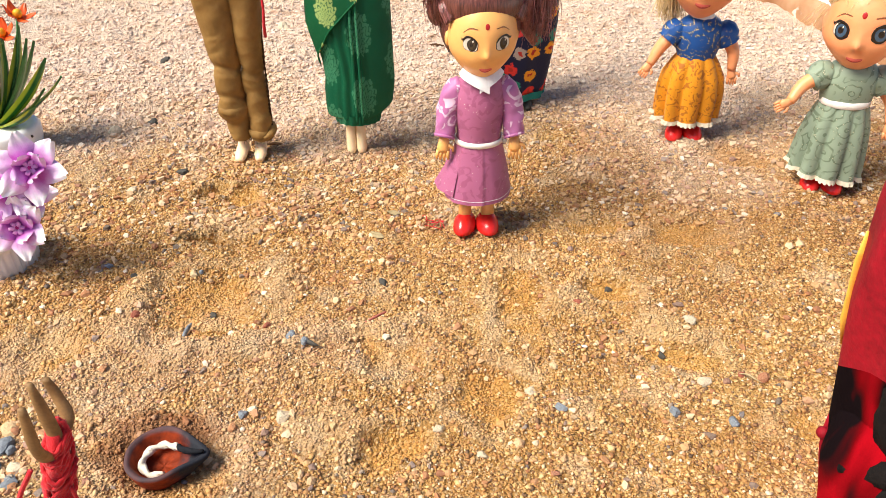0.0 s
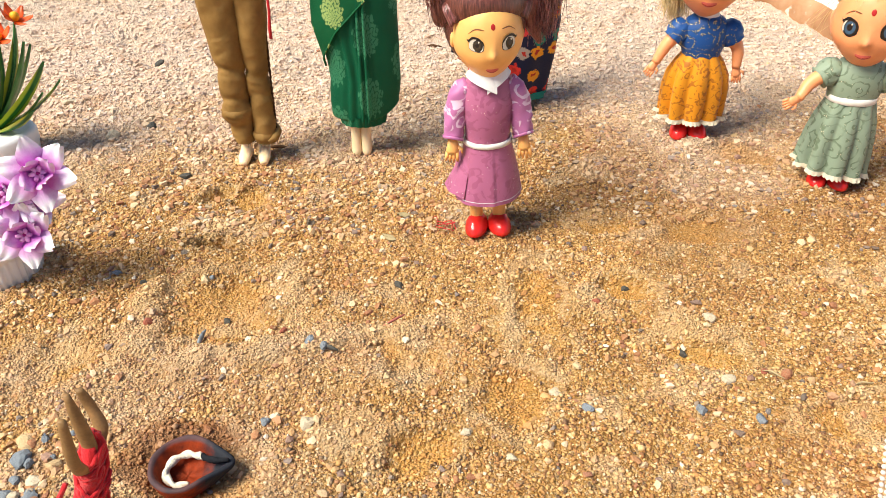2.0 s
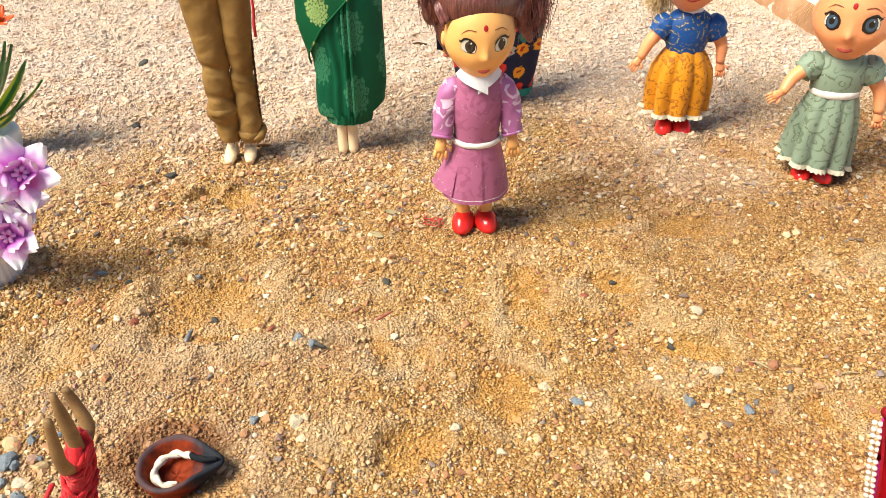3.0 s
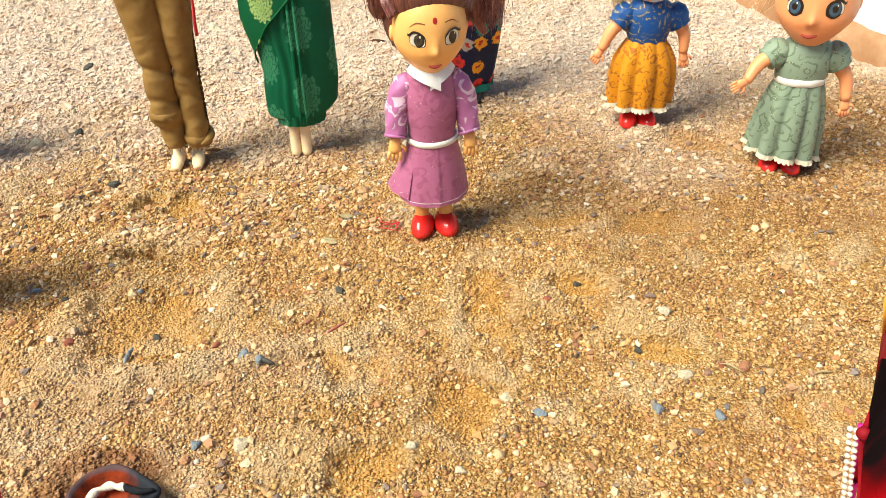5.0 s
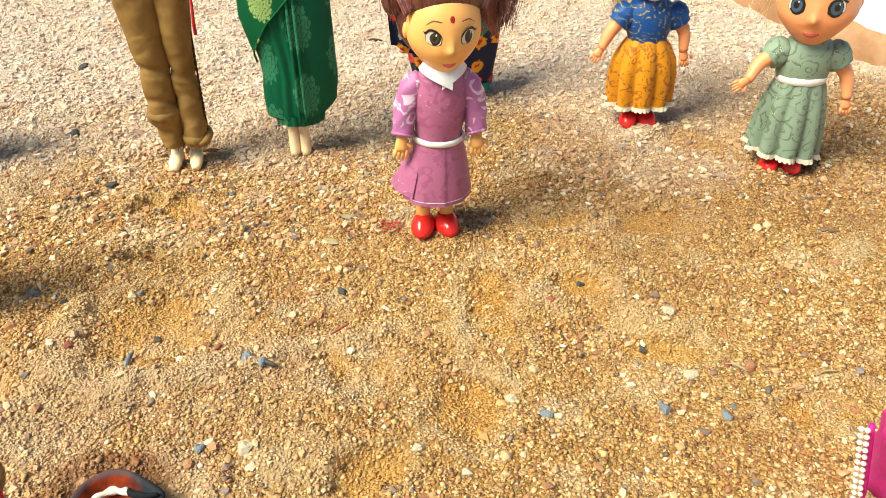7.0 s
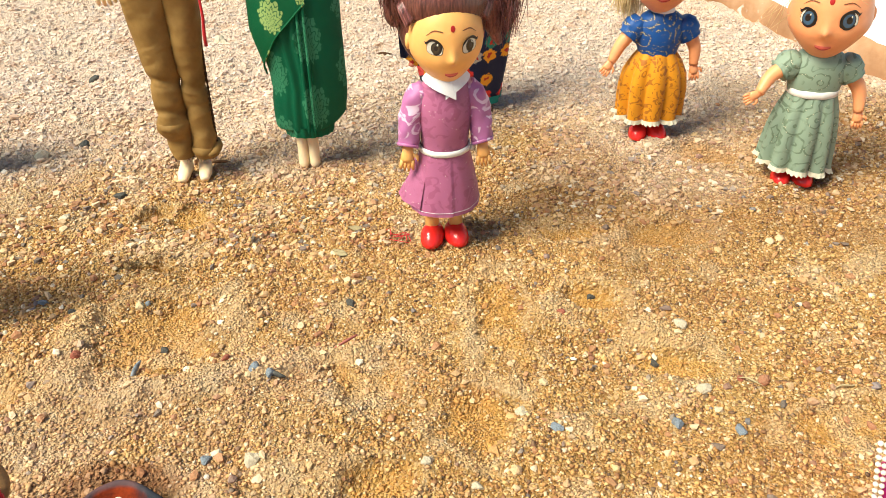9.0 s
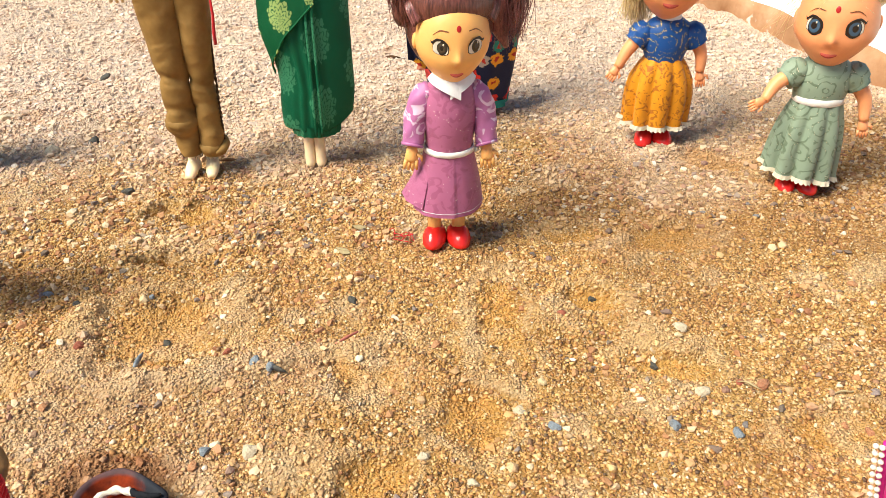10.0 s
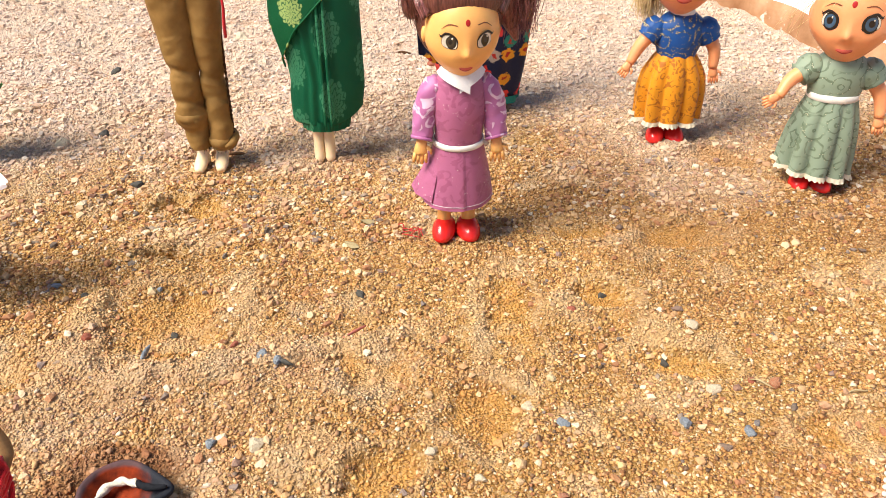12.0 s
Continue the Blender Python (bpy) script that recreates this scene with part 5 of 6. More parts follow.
def magenta_cloth():
    """A gathered satin cloth standing on the sand, with two rows of clear stones down its edge."""
    t = thing("satin_cloth", pose(0.0034, 0, 0), "gathered magenta satin cloth edged with clear stones", "cloth")
    b = Build()
    spine = [(0.268, 0.251, -0.003, 0.034), (0.262, 0.247, 0.012, 0.031), (0.2535, 0.241, 0.030, 0.0275), (0.2415, 0.236, 0.050, 0.0240), (0.234, 0.233, 0.062, 0.0180), (0.232, 0.232, 0.066, 0.008)]
    b.loft([(x, y, z, r, r) for x, y, z, r in spine], M["magenta"], 84, True, True, lambda a, i: 1 + 0.05 * math.sin(11 * a + 0.5 * i))
    b.tube(curve([(0.2092, 0.2405, 0.0600), (0.2138, 0.2405, 0.040), (0.2178, 0.2405, 0.022), (0.2220, 0.2405, -0.002)], 5), [0.0012] * 16, M["magenta"], 8)
    part("drape", b, t, "magenta satin drape")
    gem = Build()
    gem.loft([(0, 0, -0.0011, 0.0009, 0.0009), (0, 0, -0.0002, 0.0014, 0.0014), (0, 0, 0.0007, 0.0011, 0.0011), (0, 0, 0.0011, 0.0006, 0.0006)], M["rhinestone"], 8, True, True)
    gem = gem.mesh("clear_stone", False)
    for i in range(13):
        u = i / 8.8
        x, z = 0.2080 + 0.0080 * u, 0.0590 - 0.0345 * u
        for s in (0, 1):
            q = new("clear_stone", gem)
            q.parent = t
            q.matrix_basis = pose(x - 0.0010 - 0.0019 * s, 0.2390 + 0.0010 * s, z, 65, 0, -40 + 13 * i) @ Matrix.Diagonal((0.84, 0.84, 0.8, 1))


# ---- things on the sand ----
def oil_lamp():
    t = thing("oil_lamp", pose(-0.0908, 0.2774, z_at(-0.0908, 0.2774) - 0.0005, 0, 0, 2) @ Matrix.Diagonal((0.97, 0.97, 0.97, 1)), "small fired clay oil lamp with sooty spout and cotton wick", "oil lamp")

    def rim(a, r, pull):
        x, y = r * math.cos(a), r * math.sin(a)
        k = max(0.0, math.cos(a)) ** 5
        return x + pull * k, y * (1 - 0.30 * max(0.0, math.cos(a)) ** 3)
    b = Build()
    rows = []
    for r, z, pull in ((0.0001, 0.0, 0), (0.0105, 0.0, 0.001), (0.0128, 0.0010, 0.002), (0.0158, 0.0060, 0.004), (0.0172, 0.0115, 0.0066), (0.0174, 0.0136, 0.0072), (0.0166, 0.0146, 0.0068), (0.0152, 0.0142, 0.0056), (0.0140, 0.0125, 0.0046), (0.0122, 0.0075, 0.0024), (0.0080, 0.0042, 0.0008), (0.0001, 0.0034, 0)):
        row = []
        for j in range(56):
            a = 2 * math.pi * j / 56
            x, y = rim(a, r, pull)
            k = max(0.0, math.cos(a)) ** 9
            wob = 1 + 0.012 * math.sin(3 * a + 1) + 0.006 * math.sin(9 * a)
            row.append((x * wob, y * wob, z - (0.0016 * k if z > 0.010 else 0) + 0.0003 * math.sin(5 * a)))
        rows.append(row)
    b.grid(rows, M["clay"])
    part("bowl", b, t, "dark fired clay bowl")
    w = Build()
    line = curve([(0.0035, -0.0085, 0.0085), (-0.0035, -0.0088, 0.0080), (-0.0088, -0.0035, 0.0086), (-0.0078, 0.0045, 0.0090), (-0.0015, 0.0082, 0.0098), (0.0055, 0.0062, 0.0110), (0.0085, 0.0045, 0.0116)], 8)
    w.tube(line, lerp_list((0.0012, 0.0018, 0.0019, 0.0018, 0.0018, 0.0015), len(line)), M["wick"], 18, 0.9, wave=lambda a, i: 1 + 0.34 * math.sin(2 * a + i * 0.75) + 0.05 * math.sin(7 * a))
    wick = part("wick", w, t, "twisted white cotton wick")
    c = Build()
    line = curve([(0.0080, 0.0048, 0.0116), (0.0120, 0.0020, 0.0128), (0.0165, 0.0002, 0.0138), (0.0222, -0.0002, 0.0144)], 5)
    c.tube(line, lerp_list((0.0021, 0.0019, 0.0018, 0.0009), len(line)), M["char"], 10, 0.8, wave=lambda a, i: 1 + 0.15 * math.sin(2 * a + i * 0.9))
    part("burnt_end", c, wick, "charred black wick end")


def trident():
    bx, by = -0.0925, 0.2225
    t = thing("trident", pose(bx, by, z_at(bx, by) - 0.004, 0, 0, 0), "small brown trident bound with red thread, stuck in sand", "trident")
    b = Build()
    b.tube(curve([(0.006, 0.002, 0), (0.003, 0.001, 0.045), (0.0, 0, 0.082)], 5), [0.0030] * 11, M["wood"], 12)
    b.v = [(x - 0.26 * max(0.0, 0.088 - z), y, z) for x, y, z in b.v]
    part("shaft", b, t)
    for pts in ([(-0.0010, -0.001, 0.078), (-0.0012, -0.0070, 0.085), (0.0012, -0.0125, 0.097), (0.0045, -0.0140, 0.1180)],
                [(0.0, 0.0, 0.080), (0.0, 0.0, 0.098), (-0.0002, -0.0002, 0.1155)],
                [(0.0, 0.001, 0.080), (0.0006, 0.0090, 0.088), (-0.0020, 0.0122, 0.096), (-0.0036, 0.0122, 0.1055)]):
        p = Build()
        line = curve(pts, 6)
        p.tube(line, lerp_list((0.0024, 0.0026, 0.0025, 0.0022, 0.0013), len(line)), M["wood"], 14, 0.75, wave=lambda a, i: 1 + 0.07 * math.sin(2 * a + i * 0.5))
        p.v = [(x - 0.26 * max(0.0, 0.088 - z), y, z) for x, y, z in p.v]
        part("prong", p, t)
    th = Build()
    rng = random.Random(3)
    n = 420
    line = []
    for i in range(n):
        s = i / n
        a = i * 0.42
        z = 0.068 + 0.020 * math.sin(s * 19) + rng.gauss(0, 0.0006)
        r = 0.0030 + 0.0030 * s * math.exp(-((z - 0.068) / 0.018) ** 2) + 0.0008 * math.sin(i * 1.7)
        line.append((r * math.cos(a) * 1.0, r * math.sin(a) * 1.25, z + 0.005 * math.sin(a)))
    th.tube(line, [0.00095] * n, M["red_thread"], 6)
    th.loft([(0.001, 0, 0.046, 0.0028, 0.0030), (0.001, 0, 0.056, 0.0036, 0.0044), (0, 0, 0.068, 0.0047, 0.0058), (0, 0, 0.080, 0.0038, 0.0048), (0, 0, 0.090, 0.0026, 0.0030)], M["red_thread"], 30, True, True, lambda a, i: 1 + 0.06 * math.sin(9 * a + i * 2))
    th.tube(curve([(-0.006, -0.009, 0.080), (-0.010, -0.012, 0.066), (-0.006, -0.014, 0.050), (0.002, -0.012, 0.040)], 6), [0.0011] * 19, M["red_thread"], 7)
    th.tube(curve([(0.006, -0.004, 0.064), (0.010, -0.005, 0.050), (0.011, -0.004, 0.026)], 6), [0.0008] * 13, M["red_thread"], 6)
    th.v = [(x - 0.26 * max(0.0, 0.088 - z), y, z) for x, y, z in th.v]
    part("thread_binding", th, t, "red cotton thread wound thickly")


def petal_mesh(length, width, cup, mat, ruffle=0.0, point=0.0):
    """One petal that grows along +y from its root."""
    b = Build()
    rows = []
    n, k = 12, 9
    for i in range(n):
        t = i / (n - 1)
        w = width * (math.sin(math.pi * min(1, t ** 0.72 * (0.93 - point * 0.03))) ** (0.8 + point)) + 0.0004
        row = []
        for j in range(k):
            s = (j / (k - 1) - 0.5) * 2
            z = cup * length * (t * t) - 0.22 * width * s * s * (1 - t * 0.5) + ruffle * math.sin(5 * s + 7 * t) * t
            row.append((s * w, length * t, z))
        rows.append(row)
    b.grid(rows, mat, False)
    b.grid([[(p[0] * 0.97, p[1] * 0.99, p[2] - 0.0004) for p in r] for r in rows], mat, False)
    return b


def bouquet():
    bx, by = -0.2560, 0.4420
    t = thing("flower_pot", pose(bx + 0.003, by, z_at(bx, by) - 0.001), "white ribbed pot overflowing with pink and white silk orchids", "flower pot")
    b = Build()
    rib = lambda a, i: 1 + (0.022 * (1 if math.sin(34 * a) > 0 else -1) if 0 < i < 6 else 0)
    b.loft([(0, 0, 0, 0.0215, 0.0215), (0, 0, 0.001, 0.0240, 0.0240), (0, 0, 0.010, 0.0245, 0.0245), (0, 0, 0.018, 0.0250, 0.0250), (0, 0, 0.0195, 0.0252, 0.0252), (0, 0, 0.021, 0.0255, 0.0255), (0, 0, 0.0225, 0.0272, 0.0272), (0, 0, 0.027, 0.0274, 0.0274), (0, 0, 0.028, 0.0255, 0.0255), (0, 0, 0.024, 0.0245, 0.0245)], M["white_plastic"], 204, True, True, rib)
    part("pot", b, t, "white ribbed plastic pot")
    outer = [petal_mesh(0.0185, 0.0062, c, M["petal"], 0.0007, 0.45).mesh("petal") for c in (0.10, -0.12, -0.35)]
    inner = [petal_mesh(0.0125, 0.0052, c, M["petal"], 0.0008, 0.0).mesh("petal") for c in (0.35, 0.1)]
    heart = Build()
    for i in range(6):
        a = i * 1.047
        heart.tube([(0, 0, 0), (0.0014 * math.cos(a), 0.0014 * math.sin(a), 0.003), (0.0034 * math.cos(a), 0.0034 * math.sin(a), 0.0052 + 0.0008 * (i % 2))], [0.0010, 0.0013, 0.0011], M["heart"], 7)
    heart.ell((0, 0, 0.0022), (0.0024, 0.0024, 0.0022), M["heart_dark"], nu=12, nv=8)
    heart = heart.mesh("heart")
    rng = random.Random(11)
    blooms = [((-0.199, 0.424, 0.0830), (62, 0, 28), 1.15), ((-0.2225, 0.424, 0.0690), (70, 0, -8), 1.05), ((-0.2170, 0.4200, 0.0450), (72, 0, 12), 1.12),
              ((-0.2130, 0.432, 0.0600), (58, 0, 50), 0.95), ((-0.2480, 0.424, 0.0560), (75, 0, -18), 1.05), ((-0.2420, 0.430, 0.0800), (50, 0, -20), 1.0)]
    for p, e, k in blooms:
        f = new("bloom")
        f.parent = t
        f.empty_display_size = 0.005
        f.matrix_basis = pose(p[0] - bx, p[1] - by, p[2], *e) @ Matrix.Diagonal((k, k, k, 1))
        tagged(f, "pink silk orchid with pale tips")
        for i in range(6):
            q = new("petal", outer[(i + rng.randrange(3)) % 3])
            q.parent = f
            q.matrix_basis = pose(0, 0, 0, 0, 0, 60 * i + rng.uniform(-9, 9)) @ pose(0, 0.0012, 0, rng.uniform(8, 34), rng.uniform(-14, 14), 0)
        for i in range(4):
            q = new("petal", inner[i % 2])
            q.parent = f
            q.matrix_basis = pose(0, 0, 0.001, 0, 0, 90 * i + 30 + rng.uniform(-12, 12)) @ pose(0, 0.0008, 0, rng.uniform(38, 62), rng.uniform(-14, 14), 0)
        q = new("flower_heart", heart)
        q.parent = f
    s = Build()
    for p, e, k in blooms:
        a = Vector((p[0] - bx, p[1] - by, p[2]))
        s.tube(curve([(a.x * 0.2, a.y * 0.2, 0.018), (a.x * 0.6, a.y * 0.4 + 0.006, a.z * 0.6), a], 5), [0.0009] * 11, M["leaf"], 6)
    part("stems", s, t, "thin green stems")


def leaf_plant():
    bx, by = -0.3230, 0.6060
    t = thing("potted_plant", pose(bx, by, z_at(bx, by) - 0.001), "artificial plant with long green leaves, orange flowers and white pot", "potted plant")
    b = Build()
    b.loft([(0, 0, 0, 0.022, 0.022), (0, 0, 0.002, 0.0235, 0.0235), (0, 0, 0.012, 0.0258, 0.0258), (0, 0, 0.019, 0.0262, 0.0262), (0, 0, 0.0225, 0.0245, 0.0245), (0, 0, 0.0235, 0.0200, 0.0200), (0, 0, 0.0215, 0.019, 0.019)], M["white_plastic"], 60, True, True)
    part("pot", b, t, "small white pot")
    dot = Build()
    dot.ell((0.0245, -0.009, 0.0165), (0.0012, 0.0012, 0.0012), M["dark_bit"], nu=10, nv=6)
    part("spot", dot, t, "dark fleck on the pot")
    rng = random.Random(21)
    base = Vector((-0.012, 0.004, 0.018))
    tips = [(0.064, -0.004, 0.080), (0.072, -0.006, 0.066), (0.058, -0.010, 0.058), (0.052, 0.0, 0.094), (0.046, 0.006, 0.102), (0.036, -0.006, 0.092), (0.026, 0.004, 0.110), (0.014, -0.008, 0.090), (0.004, 0.008, 0.112), (-0.012, -0.006, 0.092), (-0.028, 0.006, 0.100), (-0.046, -0.004, 0.086), (-0.060, 0.002, 0.066), (0.020, 0.024, 0.100), (-0.020, 0.026, 0.096), (0.044, 0.022, 0.084), (0.050, -0.016, 0.046), (-0.040, -0.018, 0.060)]
    for tip in tips:
        tip = (tip[0] - 0.010, tip[1], tip[2])
        q = Build()
        v = Vector(tip) - base
        L, n, k = v.length * 1.03, 11, 5
        rows = []
        for i in range(n):
            u = i / (n - 1)
            w = 0.0066 * math.sin(math.pi * (0.16 + 0.82 * u)) ** 0.85 + 0.0002
            rows.append([((j / (k - 1) - 0.5) * 2 * w, -0.0012 * (1 - abs(j / (k - 1) - 0.5) * 2) - 0.16 * L * u * (1 - u) * 1.6, L * u) for j in range(k)])
        q.grid(rows, M["leaf"], False)
        q.grid([[(p[0] * 0.96, p[1] + 0.0004, p[2]) for p in r] for r in rows], M["leaf"], False)
        m = Matrix.Translation(base) @ v.to_track_quat("Z", "Y").to_matrix().to_4x4() @ pose(0, 0, 0, 0, 0, rng.uniform(-40, 40))
        part("leaf", q, t, m=m)
    pet = petal_mesh(0.0125, 0.0032, 0.25, M["orange_petal"], 0.0004, 0.5).mesh("petal")
    mid = Build()
    mid.ell((0, 0, 0.003), (0.0036, 0.0036, 0.0038), M["yellow_heart"], nu=12, nv=8)
    mid = mid.mesh("flower_heart")
    for x, y, z in ((0.041, 0.002, 0.1120), (0.024, 0.002, 0.098), (0.006, 0.010, 0.118), (-0.022, 0.002, 0.110)):
        s = Build()
        s.tube(curve([base, (x * 0.6, y, z * 0.6), (x, y, z)], 5), [0.0009] * 11, M["leaf"], 6)
        part("stem", s, t)
        f = new("flower")
        f.parent = t
        f.empty_display_size = 0.005
        f.matrix_basis = pose(x, y, z, 22, 10, rng.uniform(0, 60))
        tagged(f, "orange flower with yellow heart")
        for i in range(6):
            q = new("petal", pet)
            q.parent = f
            q.matrix_basis = pose(0, 0, 0, 0, 0, 60 * i) @ pose(0, 0.001, 0, rng.uniform(5, 35), 0, 0)
        q = new("flower_heart", mid)
        q.parent = f


def low_step():
    """The raised white floor beside the sand, with a bare rendered side."""
    d = Vector((-0.305, 1, 0)).normalized()
    n = Vector((1, 0.305, 0)).normalized()
    a = Vector((0.486, 0.715, 0))
    rng = np.random.default_rng(5)
    s = np.concatenate([np.linspace(-4, -0.6, 12), np.linspace(-0.58, 1.2, 150), np.linspace(1.3, 8, 14)])
    j = vnoise(s, s * 0, 40, 31) * 0.006 + vnoise(s, s * 0, 130, 32) * 0.003
    top = 0.0245
    b = Build()
    b.grid([[a + d * float(u) + n * 0.004 + Vector((0, 0, -0.02)) for u in s],
            [a + d * float(u) + n * float(k * 0.3) + Vector((0, 0, 0.004)) for u, k in zip(s, j)],
            [a + d * float(u) + n * float(k * 0.5 + 0.001) + Vector((0, 0, 0.016)) for u, k in zip(s, j)],
            [a + d * float(u) + n * float(k + 0.001) + Vector((0, 0, top - 0.0015)) for u, k in zip(s, j)],
            [a + d * float(u) + n * float(k + 0.004) + Vector((0, 0, top)) for u, k in zip(s, j)]], M["step_side"], False)
    b.grid([[a + d * float(u) + n * float(k + 0.004) + Vector((0, 0, top)) for u, k in zip(s, j)],
            [a + d * float(u) + n * 0.05 + Vector((0, 0, top + 0.001)) for u in s],
            [a + d * float(u) + n * 3.0 + Vector((0, 0, top + 0.001)) for u in s]], M["lime"], False)
    return tagged(new("step", b.mesh("step")), "low step with white washed top and bare brown side", "step", kind="structure")


def small_finds():
    """Stones, chips and scraps that lie in known places."""
    blue, pale, red, dark = M["blue_stone"], M["pale_stone"], M["red_stone"], M["dark_bit"]
    rows = [
        ("blue_stone", -0.178, 0.437, 0.0042, blue, "dark blue-grey angular stone on sand"), ("blue_stone", -0.041, 0.361, 0.0040, blue, "pale blue-grey flaky stone on sand"),
        ("blue_stone", -0.033, 0.358, 0.0034, blue, "pale blue-grey flaky stone on sand"), ("blue_stone", -0.172, 0.285, 0.0062, blue, "large blue-grey stone beside trident"),
        ("blue_stone", 0.107, 0.312, 0.0038, blue, "blue-grey stone on sand"), ("blue_stone", -0.059, 0.309, 0.0034, blue, "blue-grey stone on sand"),
        ("blue_stone", 0.192, 0.299, 0.0036, blue, "blue-grey stone on sand"), ("blue_stone", -0.115, 0.432, 0.0024, blue, "small blue-grey stone on sand"),
        ("blue_stone", -0.196, 0.533, 0.0046, pale, "whitish stone on sand"), ("pale_stone", 0.093, 0.330, 0.0036, pale, "cream round stone on sand"),
        ("pale_stone", 0.0935, 0.3235, 0.0038, pale, "cream round stone on sand"), ("pale_stone", 0.190, 0.378, 0.0052, pale, "cream oblong stone on sand"),
        ("pale_stone", 0.186, 0.329, 0.0052, pale, "pale pinkish flat stone on sand"), ("pale_stone", -0.037, 0.305, 0.0054, pale, "white stone on sand"),
        ("pale_stone", 0.044, 0.2965, 0.0030, pale, "white chip on sand"), ("pale_stone", 0.066, 0.283, 0.0030, pale, "cream pebble on sand"),
        ("brown_stone", 0.2075, 0.335, 0.0030, red, "dark red round seed or stone"), ("brown_stone", -0.060, 0.377, 0.0030, red, "dark red stone on sand"),
        ("brown_stone", 0.126, 0.393, 0.0026, red, "red stone on sand"), ("brown_stone", -0.141, 0.385, 0.0032, red, "red-brown stone on sand"),
        ("grey_stone", 0.217, 0.331, 0.0042, M["pebble"], "mauve-grey stone on sand"), ("grey_stone", 0.165, 0.308, 0.0040, blue, "grey stone on sand"),
        ("grey_stone", 0.007, 0.415, 0.0034, dark, "dark grey stone on sand"), ("grey_stone", -0.157, 0.426, 0.0028, dark, "dark stone on sand"),
        ("grey_stone", 0.148, 0.412, 0.0030, dark, "dark stone in a hollow"), ("grey_stone", 0.170, 0.357, 0.0030, dark, "dark stone on sand"),
        ("grey_stone", -0.156, 0.282, 0.0050, M["pebble"], "brown-grey stone beside trident"), ("grey_stone", -0.163, 0.273, 0.0048, M["pebble"], "grey stone beside trident"),
        ("grey_stone", -0.160, 0.263, 0.0045, blue, "blue-grey stone beside trident"), ("grey_stone", -0.176, 0.297, 0.0055, M["pebble"], "brown stone beside trident"),
        ("grey_stone", -0.098, 0.394, 0.0034, dark, "dark grey stone in a hollow"), ("grey_stone", -0.165, 0.560, 0.0050, dark, "dark stone on sand"),
        ("grey_stone", -0.220, 0.655, 0.0060, dark, "dark grey stone on sand"), ("grey_stone", 0.060, 0.790, 0.0070, red, "flat brown stone on sand"),
        ("pale_stone", -0.245, 0.630, 0.0060, pale, "white chip on sand"), ("pale_stone", -0.310, 0.700, 0.0060, pale, "white chip on sand"),
        ("pale_stone", -0.215, 0.760, 0.0050, pale, "white chip on sand"), ("pale_stone", 0.395, 0.860, 0.0060, pale, "white chip near the step"),
        ("pale_stone", -0.150, 0.900, 0.0090, pale, "flat pale slab on sand"), ("grey_stone", -0.250, 0.790, 0.0060, dark, "dark grey stone on sand"),
    ]
    for i, (name, x, y, r, mat, label) in enumerate(rows):
        single_stone(name, x, y, r, mat, label, 100 + i, (1, 0.7 + 0.05 * (i % 5), 0.5 + 0.04 * (i % 4)), i * 47)
    heap = random.Random(58)
    for i in range(22):
        x, y = -0.166 + heap.gauss(0, 0.013), 0.272 + heap.gauss(0, 0.016)
        single_stone("grey_stone", x, y, heap.uniform(0.0020, 0.0042), (blue, M["pebble"], blue, M["pebble"], pale)[i % 5], "small stone heaped beside trident", 300 + i, (1, 0.75, 0.6), i * 67)
    # a slate splinter, a red thread scrap, twigs and a dry leaf
    b = Build()
    b.tube(curve([(0, -0.008, 0.001), (0.001, 0, 0.0026), (0.002, 0.007, 0.0022)], 5), lerp_list((0.0008, 0.0022, 0.0018, 0.0006), 11), blue, 7, 0.6)
    ob = tagged(new("slate_splinter", b.mesh("slate_splinter")), "narrow blue-grey slate splinter on sand", "stone")
    ob.matrix_basis = pose(-0.110, 0.377, z_at(-0.110, 0.377))
    b = Build()
    b.tube(curve([(-0.006, -0.004, 0.001), (0, 0, 0.0018), (0.006, 0.005, 0.0014)], 5), lerp_list((0.0006, 0.0011, 0.0007), 11), plain("faded_red_paper", (0.50, 0.16, 0.12), 0.8), 7, 0.6)
    ob = tagged(new("paper_scrap", b.mesh("paper_scrap")), "faded red scrap of twisted paper on sand", "scrap")
    ob.matrix_basis = pose(0.005, 0.379, z_at(0.005, 0.379) + 0.0005)
    for x, y, ln, turn, mat, label in ((-0.096, 0.604, 0.013, -12, "twig", "short dark twig behind a doll's foot"), (0.2105, 0.331, 0.006, -35, "dry_leaf", "thin straw on sand"), (0.255, 0.322, 0.006, 5, "dry_leaf", "pale straw on sand"), (0.030, 0.820, 0.009, 4, "twig", "dark twig on sand"), (-0.030, 0.356, 0.005, -15, "dark_bit", "dark leaf fragment on sand")):
        b = Build()
        b.tube(curve([(-ln, 0, 0.001), (-ln * 0.3, ln * 0.08, 0.0022), (ln * 0.4, -ln * 0.06, 0.002), (ln, 0, 0.001)], 4), [r * (0.4 if mat == "dry_leaf" else 1) for r in lerp_list((0.0006, 0.0015, 0.0018, 0.0012, 0.0005), 13)], M[mat], 7, 0.7)
        ob = tagged(new("twig", b.mesh("twig")), label, "twig")
        ob.matrix_basis = pose(x, y, z_at(x, y), 0, 0, turn)
